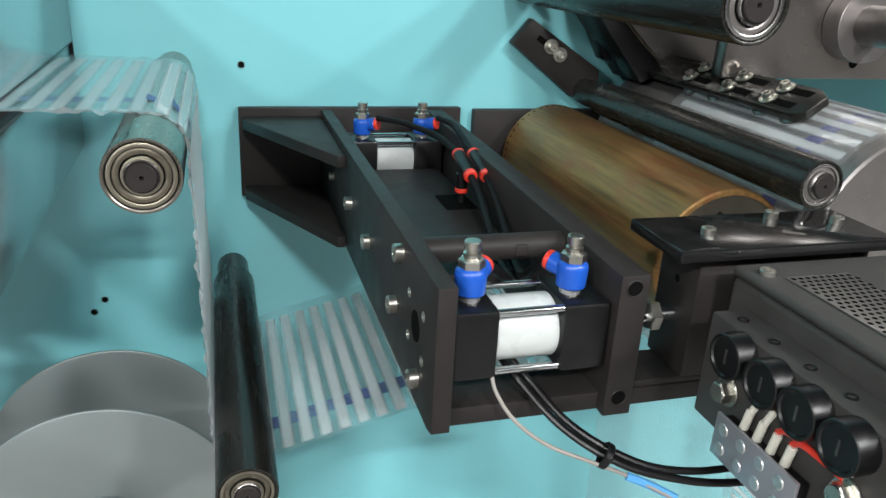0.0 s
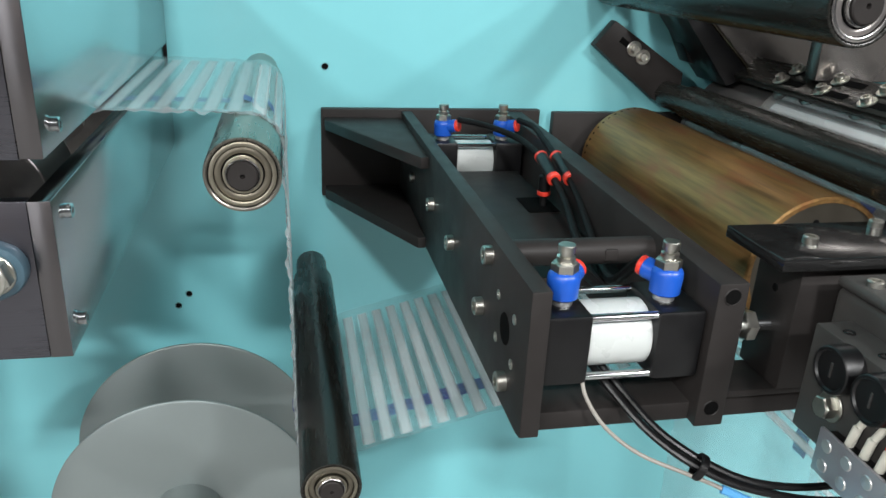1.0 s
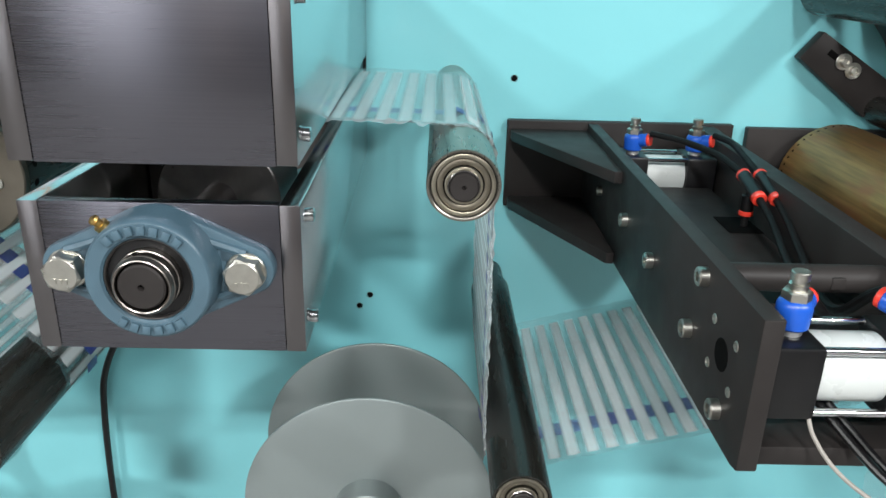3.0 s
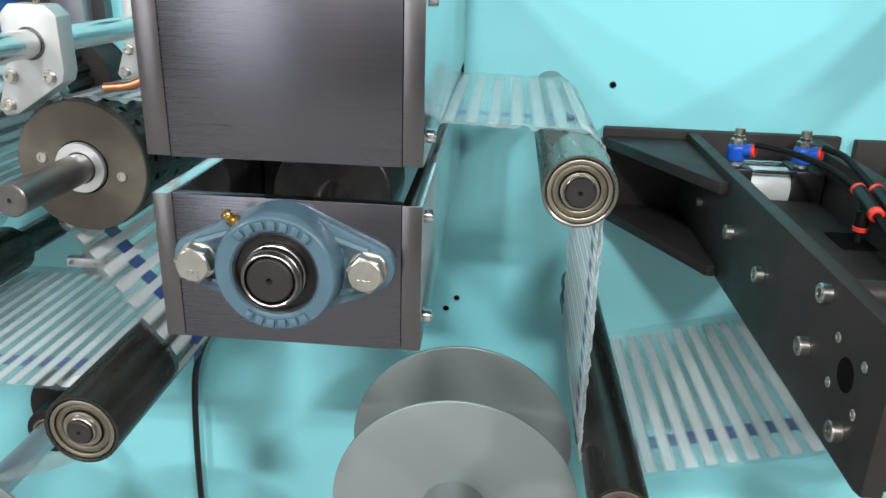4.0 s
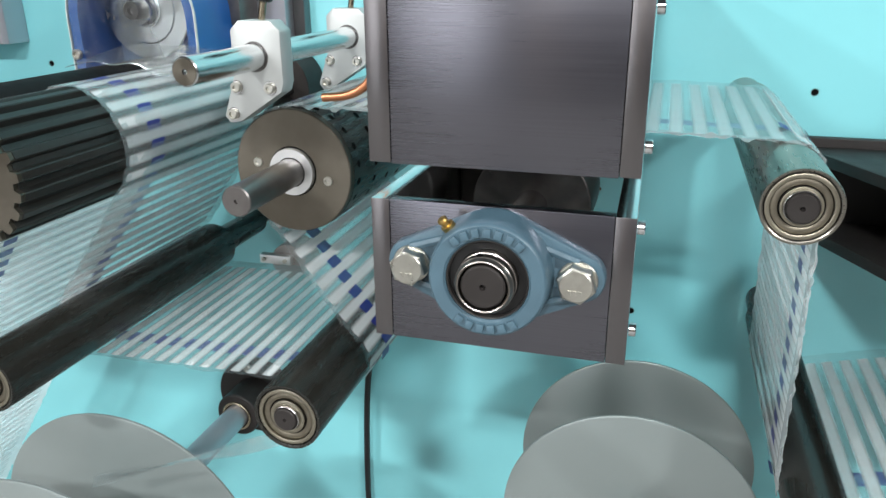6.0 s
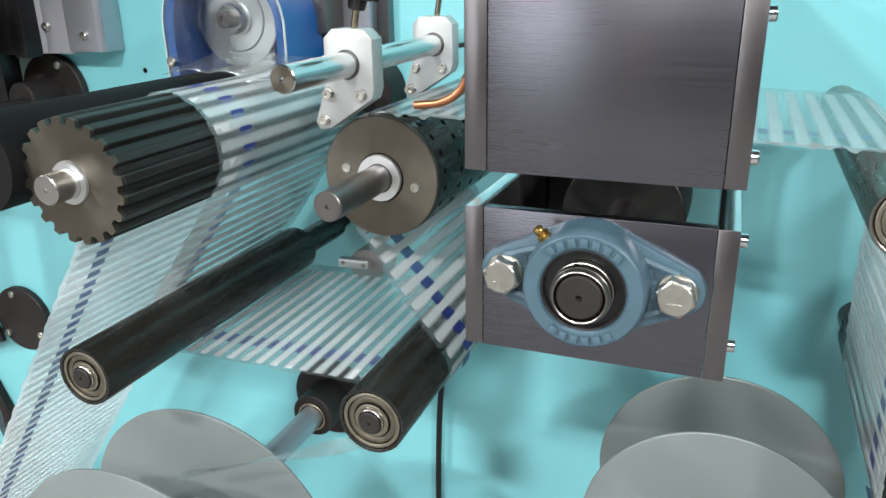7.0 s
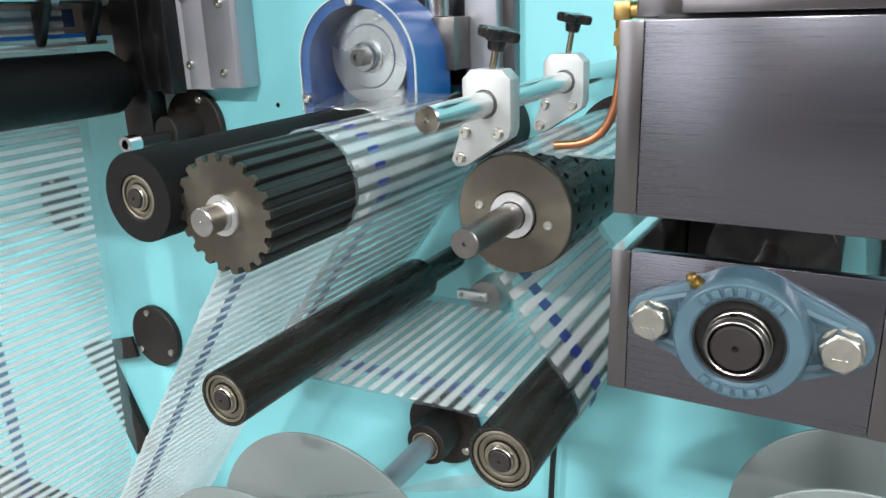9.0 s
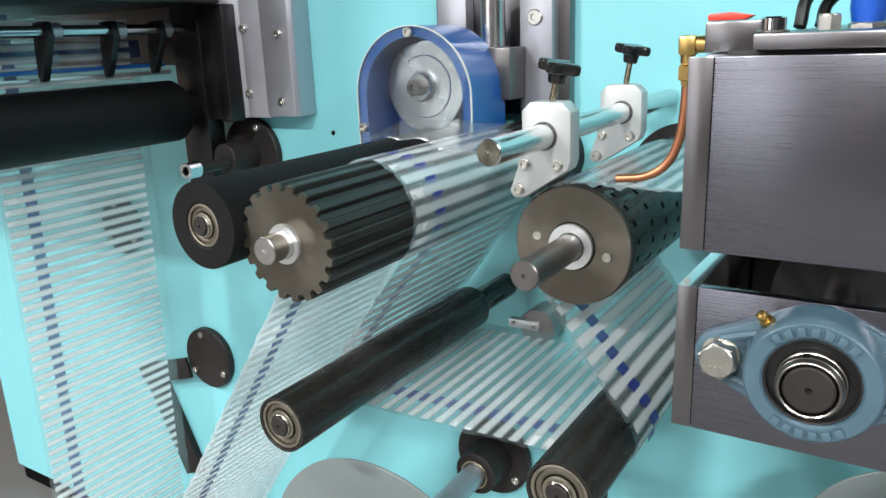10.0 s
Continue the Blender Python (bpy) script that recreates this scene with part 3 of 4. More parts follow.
br = thing("slotted_bracket", (0.63, -0.012, 1.06), "black slotted roller bracket with two washers", "bracket")
part("plate", prism([(0.576, 1.067), (0.600, 1.097), (0.70, 1.035), (0.70, 0.995), (0.665, 1.0)], "y", -0.020, -0.004), ANOD, br)
part("slot", prism([(0.607, 1.072), (0.611, 1.078), (0.642, 1.058), (0.638, 1.052)], "y", -0.0204, -0.0196, 0), HOLE, br)
for x, z in ((0.628, 1.064), (0.641, 1.054)):
    w = part("washer", ring((x, -0.0225, z), (x, -0.0204, z), 0.004, 0.0095), ZINC, br)
    socket_screw(br, (x, -0.0225, z), (x, -0.029, z), 0.0055)

# ---- electrical box with fuse holders ----
eb = thing("junction_box", (0.60, -0.75, 0.90), "dark grey junction box with a perforated vent in its lid", "electrical box")
part("body", box(0.530, 0.70, -0.95, -0.556, 0.90, 0.984, 0.004, seg=3), BOXGREY, eb)
part("lid", box(0.529, 0.701, -0.951, -0.555, 0.9845, 0.991, 0.003, seg=3), BOXGREY, eb)
vent = part("vent_panel", box(0.548, 0.594, -0.93, -0.581, 0.9912, 0.9922, 0.0003), BRUSH, eb, "grey perforated vent panel")
vh = bmesh.new()
for i in range(64):
    for j in range(9):
        x, y = 0.5505 + j * 0.0051 + (i % 2) * 0.0025, -0.585 - i * 0.0050
        lathe((x, y, 0.9921), (x, y, 0.9925), [(0.0003, 0.0018), (0.0003, 0)], 6, vh)
tagged(part("vent_hole", vh, HOLE, vent), kind="stuff")
socket_screw(eb, (0.541, -0.573, 0.991), (0.541, -0.573, 0.9945), 0.005, name="lid_screw")
part("terminal_bar", box(0.505, 0.5295, -0.95, -0.575, 0.900, 0.970, 0.0015), BOXGREY, eb, "black bar with four fuse holders")
for y in (-0.590, -0.618, -0.647, -0.676, -0.705):
    part("bar_insert", ring((0.516, y, 0.9695), (0.516, y, 0.9708), 0.002, 0.0036, 16), GLOSSBLK, eb)
for y in (-0.608, -0.639, -0.667, -0.696):
    fu = part("fuse_holder", lathe((0.5048, y, 0.9575), (0.48, y, 0.9575), [(0, 0), (0, 0.0142), (0.009, 0.0142), (0.0120, 0.0138), (0.0125, 0.0132), (0.0125, 0.0118), (0.0112, 0.0110), (0.0112, 0)], 32), BLACKP, eb, "round black fuse holder cap")
    part("slot", box(0.4930, 0.4937, y - 0.0007, y + 0.0007, 0.953, 0.962, 0), DARKST, fu)
for y in (-0.603, -0.698):
    part("bolt", hexagon((0.5035, y, 0.930), (0.4965, y, 0.930), 0.012), ZINC, eb, "zinc plated hexagon bolt")
    part("bolt_washer", ring((0.5048, y, 0.930), (0.5035, y, 0.930), 0.004, 0.0095), ZINC, eb)
tb = thing("terminal_block", (0.495, -0.62, 0.90), "clear terminal block with dimples and wires", "terminal block")
part("block", box(0.4972, 0.5045, -0.677, -0.612, 0.895, 0.920, 0.001), BLACKP, tb)
part("cover", box(0.4945, 0.497, -0.678, -0.610, 0.894, 0.922, 0.0006), SATIN, tb, "grey dimpled cover")
for i in range(4):
    for j in range(2):
        part("dimple", lathe((0.4945, -0.618 - i * 0.016, 0.901 + j * 0.013), (0.49, -0.618 - i * 0.016, 0.901 + j * 0.013), [(0, 0.0042), (0.0006, 0.0036), (0.0009, 0)], 14), ALU, tb)
for i in range(4):
    y = -0.626 - i * 0.0115
    part("sleeve", rod((0.501, y, 0.919), (0.502, y - 0.002, 0.933), 0.0027, 14), WIREW, tb, "white printed wire sleeve")
    for k in range(3):
        part("mark", ring((0.5023 + k * 0.0002, y - 0.0005 * k, 0.9225 + k * 0.003), (0.5024 + k * 0.0002, y - 0.0005 * k, 0.9232 + k * 0.003), 0.0024, 0.0028, 12), BLACKP, tb)
for i in range(2):
    y = -0.626 - i * 0.0115
    part("wire", pipe([(0.503, y - 0.002, 0.933), (0.504, y - 0.004, 0.939), (0.505, y - 0.005, 0.942)], 0.0022), WIREW, tb)
for i in range(2):
    y = -0.649 - i * 0.0115
    part("wire", pipe([(0.503, y, 0.933), (0.502, y - 0.008, 0.938), (0.504, y - 0.022, 0.937), (0.505, y - 0.034, 0.936)], 0.0018), REDP, tb, "red wire")

# ---- steel jaw housing ----
XL, XR, YF = -0.079, 0.079, -0.516


def edge_faced(ob):
    """Gives the ground front edge of a polished plate its own duller finish."""
    ob.data.materials.append(EDGEST)
    for p in ob.data.polygons:
        if p.normal.y < -0.6:
            p.material_index = 1


def jaw_housing():
    t = thing("lower_jaw_housing", (0, -0.25, 0.943), "open-topped brushed stainless steel jaw housing", "machine housing")
    part("front_plate", box(XL + 0.012, XR - 0.012, YF, YF + 0.008, 0.942, 1.034, 0.0004), STEEL, t)
    for s in (-1, 1):
        edge_faced(part("side_plate", prism([(s * 0.0673, YF - 0.0003), (s * 0.079, YF - 0.0003), (s * 0.0705, -0.0035), (s * 0.060, -0.0035)], "z", 0.942, 1.034, 0.0005), POLISH, t, "polished side plate"))
        # Thin black strip draws the dark line where plate meets panel.
        part("joint_strip", box(*sorted((s * 0.066, s * 0.0698)), -0.0033, -0.0004, 0.944, 1.166, 0), BLACKP, t, "thin black strip along the joint at the panel")
        for y in (-0.495,):
            for z in (0.956, 1.022):
                socket_screw(t, (s * 0.079, y, z), (s * 0.0835, y, z), 0.0042, CHROME, "side_screw")
    part("jaw_block", box(-0.064, -0.030, -0.36, -0.26, 0.950, 1.048, 0.002), ANOD, t, "black jaw block")
    part("jaw_shaft", rod((0.0, -0.53, 1.0), (0.0, -0.02, 1.0), 0.0125), STEELV, t)
    for y in (-0.40, -0.16):
        part("jaw_disc", rod((0.0, y, 1.0), (0.0, y + 0.07, 1.0), 0.044, 48), DARKST, t, "brown-grey jaw disc")
    t = thing("upper_jaw_housing", (0, -0.25, 1.06), "brushed stainless steel upper jaw housing", "machine housing")
    part("front_plate", box(XL + 0.014, XR - 0.012, YF, YF + 0.008, 1.056, 1.166, 0.0005), STEEL, t)
    for s in (-1, 1):
        x0, x1 = sorted((s * (0.0653 if s < 0 else 0.0673), s * 0.079))
        edge_faced(part("side_plate", prism([(x0 if s > 0 else x1, YF - 0.0003), (s * 0.079, YF - 0.0003), (s * 0.0705, -0.0035), (s * 0.060, -0.0035)], "z", 1.0565, 1.166, 0.0006), POLISH, t, "polished side plate"))
        for z in (1.070, 1.145):
            socket_screw(t, (s * 0.079, -0.495, z), (s * 0.0835, -0.495, z), 0.0042, CHROME, "side_screw")
    part("lid", box(-0.048, 0.079, -0.508, -0.05, 1.1685, 1.1772, 0.0010), EDGEST, t, "grey steel top plate")
    part("inner_block", box(-0.062, 0.062, -0.50, -0.08, 1.12, 1.1682, 0.001), ANOD, t)
    part("corner_block", box(-0.081, -0.0495, -0.475, -0.44, 1.1665, 1.1845, 0.0012), EDGEST, t)
    part("top_bolt_washer", ring((-0.040, -0.495, 1.1773), (-0.040, -0.495, 1.1788), 0.004, 0.0085), ZINC, t)
    part("top_bolt", lathe((-0.040, -0.495, 1.1788), (-0.040, -0.495, 1.1888), [(0, 0.0065), (0.006, 0.0065), (0.007, 0.0055), (0.007, 0.003), (0.004, 0.003), (0.004, 0)], 20), CHROME, t)
    part("red_lever", prism([(-0.083, 1.1848), (-0.062, 1.1848), (-0.057, 1.1872), (-0.070, 1.1895), (-0.083, 1.1888)], "y", -0.462, -0.450, 0.001), REDP, t, "red lever")
    a = thing("air_fitting", (0.0, -0.42, 1.1773), "blue air fitting with black hoses on the housing", "fitting")
    part("base", hexagon((0.0, -0.42, 1.1773), (0.0, -0.42, 1.1810), 0.02), ZINC, a)
    part("elbow", lathe((0.0, -0.42, 1.1810), (0.0, -0.42, 1.216), [(0, 0.009), (0.008, 0.0105), (0.022, 0.0105), (0.026, 0.008), (0.035, 0.008), (0.035, 0)], 20), BLUEP, a)
    part("hose", pipe([(-0.04, -0.40, 1.1790), (-0.035, -0.39, 1.200), (0.0, -0.37, 1.212), (0.05, -0.36, 1.205)], 0.004), BLACKP, a)
    part("hose", pipe([(-0.03, -0.38, 1.1790), (-0.025, -0.37, 1.197), (0.01, -0.35, 1.218), (0.06, -0.35, 1.200)], 0.004), BLACKP, a)
    part("nut", hexagon((-0.02, -0.43, 1.1773), (-0.02, -0.43, 1.1865), 0.012), ZINC, a)
    part("valve_body", box(0.018, 0.040, -0.45, -0.41, 1.1773, 1.24, 0.002), ALU, a)


jaw_housing()


def flange_bearing(x, y, z):
    """Two-bolt flange bearing; its flange lies on the plane y and looks towards -y."""
    t = thing("flange_bearing", (x, y, z), "grey-blue cast iron two-bolt flange bearing on the steel housing", "bearing")
    out = []
    for a0, a1, cx, r in ((-52, 52, 0.0495, 0.0155), (62, 118, 0.0, 0.036), (128, 232, -0.0495, 0.0155), (242, 298, 0.0, 0.036)):
        for k in range(9):
            a = radians(a0 + (a1 - a0) * k / 8)
            out.append((x + cx + r * math.cos(a), z + r * math.sin(a)))
    fl = part("flange", prism(out, "y", y - 0.011, y - 0.0003, 0.002), CAST, t)
    part("housing", lathe((x, y, z), (x, y - 0.04, z), [(0.006, 0.0366), (0.018, 0.0354), (0.0255, 0.0348), (0.0275, 0.0338), (0.0280, 0.0330), (0.0278, 0.0256), (0.0266, 0.0243), (0.010, 0.0243)], 56), CAST, t)
    for s in (-1, 1):
        for dz in (-0.017, 0.017):
            part("rib", pipe([(x + s * 0.030, y - 0.010, z + dz), (x + s * 0.050, y - 0.0105, z + dz * 0.62)], 0.003, 8), CAST, t)
        for dz in (-1, 1):
            # Flat dark patch; the pocket's depth is only painted as shade.
            pocket = [(x + s * 0.0360, z + dz * 0.0060), (x + s * 0.0360, z + dz * 0.0150), (x + s * 0.0470, z + dz * 0.0105), (x + s * 0.0400, z + dz * 0.0060)]
            part("pocket", prism(pocket, "y", y - 0.0116, y - 0.0108, 0), CASTSHADE, t, "darker patch painted as the shade of a shallow pocket in the wing")
        part("bolt_washer", ring((x + s * 0.0495, y - 0.0112, z), (x + s * 0.0495, y - 0.0135, z), 0.006, 0.0115), ZINC, t)
        b = part("bolt", hexagon((x + s * 0.0495, y - 0.0135, z), (x + s * 0.0495, y - 0.0225, z), 0.0195), ZINC, t, "zinc plated hexagon bolt head")
        for k in range(3):
            part("head_mark", box(x + s * 0.0495 - 0.004 + 0.003 * k, x + s * 0.0495 - 0.0025 + 0.003 * k, y - 0.0231, y - 0.0225, z - 0.005, z - 0.0025, 0), ZINC, b)
    part("seal", ring((x, y - 0.0225, z), (x, y - 0.018, z), 0.0172, 0.0242), BLACKP, t, "black rubber seal")
    part("outer_race", ring((x, y - 0.0262, z), (x, y - 0.020, z), 0.0232, 0.0243), DARKST, t)
    part("inner_race", lathe((x, y - 0.020, z), (x, y - 0.05, z), [(0, 0.0174), (0.0070, 0.0174), (0.0074, 0.0167), (0.0092, 0.0167), (0.0096, 0.0173), (0.0135, 0.0171), (0.0140, 0.0166), (0.0150, 0.0165), (0.0156, 0.0161), (0.0168, 0.0156), (0.0172, 0.0150), (0.0167, 0.0143), (0.013, 0.0140)], 56), INRACE, t, "bright inner ring with set screws")
    part("shaft_end", lathe((x, y - 0.0372, z), (x, y, z), [(0.003, 0), (0.003, 0.0013), (0, 0.0019), (0, 0.0118), (0.0010, 0.0128), (0.03, 0.0129)], 40), ANOD, t, "black shaft end with a centre hole")
    part("inner_gap", ring((x, y - 0.0335, z), (x, y - 0.025, z), 0.0130, 0.0140), HOLE, t)
    part("set_screw", rod((x - 0.003, y - 0.0315, z + 0.0163), (x - 0.003, y - 0.0315, z + 0.0175), 0.0021, 10), HOLE, t)
    g = part("grease_nipple", lathe((x - 0.0245, y - 0.016, z + 0.0260), (x - 0.030, y - 0.020, z + 0.0335), [(0, 0.0042), (0.003, 0.0042), (0.0032, 0.0025), (0.0055, 0.0025), (0.0065, 0.0032), (0.008, 0.0028), (0.009, 0.001), (0.009, 0)], 14), BRASS, t, "small brass grease nipple")
    # raised cast marks, too worn to read
    for a0, n in ((90, 7), (270, 6)):
        for k in range(n):
            a = radians(a0 + (k - (n - 1) / 2) * 13)
            c, s = math.cos(a), math.sin(a)
            m = box(-0.0023, 0.0023, -0.0016, 0.0012, -0.0026, 0.0026, 0.0006)
            m.transform(Matrix.Translation((x + 0.0293 * c, y - 0.0283, z + 0.0293 * s)) @ Matrix.Rotation(-(a - math.pi / 2), 4, "Y"))
            part("cast_mark", m, CAST, t)


flange_bearing(0.0, YF, 0.9985)
tube("cable", [(-0.20, -0.02, 0.74), (-0.25, -0.02, 0.70), (-0.284, -0.02, 0.64), (-0.297, -0.02, 0.57), (-0.303, -0.02, 0.40), (-0.30, -0.02, 0.15)], 0.0045, BLACKP, "black cable hanging down the teal panel", category="cable")

# copper tube that ends over the film
cu = thing("copper_nozzle", (-0.10, -0.41, 1.16), "bent copper air nozzle with a brass elbow", "nozzle")
part("pipe", pipe([(-0.1045, -0.42, 1.150), (-0.1055, -0.42, 1.125), (-0.1085, -0.42, 1.105), (-0.1165, -0.42, 1.0885), (-0.131, -0.42, 1.0795), (-0.152, -0.42, 1.0765)], 0.0032, 14), COPPER, cu)
part("nut", lathe((-0.1045, -0.42, 1.143), (-0.1045, -0.42, 1.16), [(0, 0.0036), (0.0015, 0.0046), (0.0040, 0.0048), (0.0045, 0.0068), (0.0135, 0.0068), (0.0145, 0.0050), (0.016, 0.0050)], 6), BRASS, cu, "brass compression nut")
part("stem", rod((-0.1045, -0.42, 1.158), (-0.1045, -0.42, 1.1650), 0.0050, 16), BRASS, cu)
part("elbow", box(-0.1102, -0.0985, -0.4258, -0.4142, 1.1635, 1.1765, 0.0020), BRASS, cu)
part("elbow_arm", rod((-0.0990, -0.42, 1.1705), (-0.0855, -0.42, 1.1705), 0.0056, 16), BRASS, cu)
part("coupling", hexagon((-0.0860, -0.42, 1.1705), (-0.0795, -0.42, 1.1705), 0.0115), BRASS, cu)

# ---- perforated drum ----
DX, DZ, DR = -0.2125, 1.002, 0.0535
drum = thing("suction_drum", (DX, -0.360, DZ), "dark perforated suction drum with a grey-brown end face", "roller")
part("shell", lathe((DX, -0.360, DZ), (DX, 0, DZ), [(0.0, 0.02), (0.0, DR - 0.001), (0.001, DR), (0.32, DR), (0.32, 0)], 72), DRUMFACE, drum)
part("sleeve", lathe((DX, -0.353, DZ), (DX, 0, DZ), [(0, DR + 0.0002), (0, DR + 0.0006), (0.31, DR + 0.0006)], 72), ROLLBLK, drum, "dark perforated sleeve")
part("hub", lathe((DX, -0.364, DZ), (DX, 0, DZ), [(0, 0.013), (0, 0.0200), (0.001, 0.0205), (0.006, 0.0205)], 40), ALU, drum, "bright hub ring")
part("hub_gap", ring((DX, -0.3606, DZ), (DX, -0.355, DZ), 0.0204, 0.0218), HOLE, drum)
part("shaft", lathe((DX, -0.453, DZ), (DX, 0, DZ), [(0.002, 0), (0.002, 0.0012), (0, 0.0018), (0, 0.0112), (0.0009, 0.0122), (0.118, 0.0122)], 36), DARKST, drum, "grey steel shaft end")
for k in (0, 1):
    a = radians(97 + 180 * k)
    x, z = DX + 0.033 * math.cos(a), DZ + 0.033 * math.sin(a)
    socket_screw(drum, (x, -0.3595, z), (x, -0.3615, z), 0.0042)
for i in range(22):
    for j in range(8):
        a = i * 2 * math.pi / 22 + (j % 2) * 0.14
        y = -0.343 + j * 0.04
        c, s = math.cos(a), math.sin(a)
        part("suction_hole", lathe((DX + (DR + 0.0004) * c, y, DZ + (DR + 0.0004) * s), (DX + (DR + 0.002) * c, y, DZ + (DR + 0.002) * s), [(0.0004, 0.0032), (0.0004, 0)], 10), HOLE, drum)


def wall_flange(x, z, r, label, depth=0.012, boss=0.0, boss_r=0.03, angles=(100, 0)):
    t = thing("wall_flange", (x, -depth, z), label, "flange", "wall flanges")
    part("disc", rod((x, -depth, z), (x, -0.0005, z), r, 48, 0.0015), ANOD, t)
    if boss:
        part("boss", lathe((x, -boss, z), (x, 0, z), [(0, 0.0), (0, boss_r - 0.002), (0.002, boss_r), (boss - depth - 0.0002, boss_r)], 40), ANOD, t)
    for a in angles:
        c, s = math.cos(radians(a)) * r * 0.8, math.sin(radians(a)) * r * 0.8
        socket_screw(t, (x + c, -depth, z + s), (x + c, -depth - 0.005, z + s), 0.0065, name="flange_screw")
    return t


wall_flange(DX, DZ, 0.066, "black round bearing flange behind the drum", angles=(90, 210, 330))
wall_flange(-1.150, 0.566, 0.064, "black round cover flange on the teal panel", 0.014, angles=(100, -30, 220))
reel_flange = wall_flange(-0.490, 0.530, 0.064, "black round flange carrying the reel shaft", 0.014, 0.070, 0.034, angles=(100, -35, 215))
wall_flange(-1.374, 0.822, 0.06, "black round cover flange high on the teal panel", 0.014, angles=(100, -30, 220))
wall_flange(-0.962, 0.995, 0.064, "black round flange carrying a short shaft", 0.014, 0.075, 0.026, angles=(65, 180, -60))

# ---- fluted feed roller ----
GX, GZ, GR = -0.4193, 1.0150, 0.0530
TEETH = 20
FLUTE = mat("black_fluted", (0.022, 0.022, 0.020), 0.42, 0.2, 40, 0.25, stretch=(6, 1, 6))
gear = thing("fluted_roller", (GX, -0.4956, GZ), "black fluted feed roller with a brown-grey toothed end", "roller")


def fluted(y0, y1, r, depth, mat_, name, hole=0.02):
    out = []
    for k in range(TEETH):
        for f, rr in ((0.0, r - depth), (0.10, r - depth * 0.15), (0.16, r), (0.50, r), (0.56, r - depth * 0.15), (0.66, r - depth)):
            a = (k + f) * 2 * math.pi / TEETH
            out.append((GX + rr * math.cos(a), GZ + rr * math.sin(a)))
    inner = [(GX + hole * math.cos(i * 2 * math.pi / len(out)), GZ + hole * math.sin(i * 2 * math.pi / len(out))) for i in range(len(out))]
    part(name, slab_with_hole(out, inner, "y", y0, y1), mat_, gear)


fluted(-0.4956, -0.4916, GR - 0.0005, 0.006, DRUMFACE, "toothed_end", 0.0165)
fluted(-0.4914, -0.03, GR, 0.0055, FLUTE, "fluted_body", 0.0165)
part("hub", lathe((GX, -0.4985, GZ), (GX, 0, GZ), [(0, 0.0125), (0, 0.0175), (0.001, 0.018), (0.006, 0.018)], 40), ALU, gear, "bright hub ring")
part("shaft", lathe((GX, -0.521, GZ), (GX, 0, GZ), [(0.002, 0), (0.002, 0.0012), (0, 0.0018), (0, 0.0112), (0.0009, 0.0122), (0.05, 0.0125)], 36), STEELV, gear, "steel shaft end")

# ---- clamp rod with two brackets ----
RX, RZ = -0.234, 1.098
rodt = thing("clamp_rod", (RX, -0.466, RZ), "bright chrome rod with a drilled end", "rod")
part("rod", lathe((RX, -0.466, RZ), (RX, 0, RZ), [(0.003, 0), (0.003, 0.0012), (0, 0.0018), (0, 0.0095), (0.0008, 0.0105), (0.465, 0.0105), (0.465, 0)], 36), RODST, rodt)
part("end_cap", lathe((RX, -0.4664, RZ), (RX, 0, RZ), [(0, 0.002), (0, 0.0094)], 32), DRUMFACE, rodt)


def clamp(y, lift, dx):
    """Clamp: a chamfered plate on the rod that tapers to a point below, with a star knob on top."""
    t = thing("rod_clamp", (RX, y, RZ), "white aluminium rod clamp with a black star knob", "clamp", "rod clamps")
    c = RX + dx
    part("plate", prism([(c - 0.0325, 1.0490), (c - 0.0205, 1.0830), (c - 0.0205, 1.1185), (c - 0.0125, 1.1262), (c + 0.0160, 1.1262), (c + 0.0240, 1.1185), (c + 0.0240, 1.0780),
                         (c + 0.0215, 1.0700), (c - 0.0180, 1.0445), (c - 0.0280, 1.0430)], "y", y - 0.010, y + 0.010, 0.0012), SATINW, t, "white aluminium clamp plate tapering to a point")
    part("bore_rim", ring((RX, y - 0.0105, RZ), (RX, y - 0.009, RZ), 0.0106, 0.0122), DARKST, t)
    for x, z in ((c - 0.0180, 1.0735), (c + 0.0125, 1.0735), (c - 0.0235, 1.0510)):
        part("screw_washer", ring((x, y - 0.0101, z), (x, y - 0.0110, z), 0.002, 0.0056), STEELV, t)
        socket_screw(t, (x, y - 0.0110, z), (x, y - 0.0148, z), 0.0043)
    # the knob leans a little with its bent stud
    base, top = Vector((c + 0.0035, y, 1.1260)), Vector((c + 0.0095, y, 1.1580 + lift))
    axis = (top - base).normalized()
    part("stud", rod(base, top - axis * 0.006, 0.0030, 14), BEARING, t, "threaded brass-brown stud")
    b = bmesh.new()
    rings = []
    for h, grow in ((-0.0045, 0.88), (-0.0035, 0.97), (0.0, 1.0), (0.0032, 0.98), (0.0045, 0.90), (0.0040, 0.72), (0.0040, 0.0)):
        row = []
        for k in range(48):
            a = k * 2 * math.pi / 48 + 0.3
            r = (0.0150 + 0.0042 * math.cos(4 * a)) * max(grow, 0.02)
            row.append(b.verts.new((r * math.cos(a), r * math.sin(a), h)))
        rings.append(row)
    for p, q in zip(rings, rings[1:]):
        for k in range(48):
            b.faces.new((p[k], p[(k + 1) % 48], q[(k + 1) % 48], q[k]))
    b.faces.new(rings[0][::-1])
    b.transform(Matrix.Translation(top) @ Vector((0, 0, 1)).rotation_difference(axis).to_matrix().to_4x4())
    part("knob", b, GLOSSBLK, t, "black star knob")
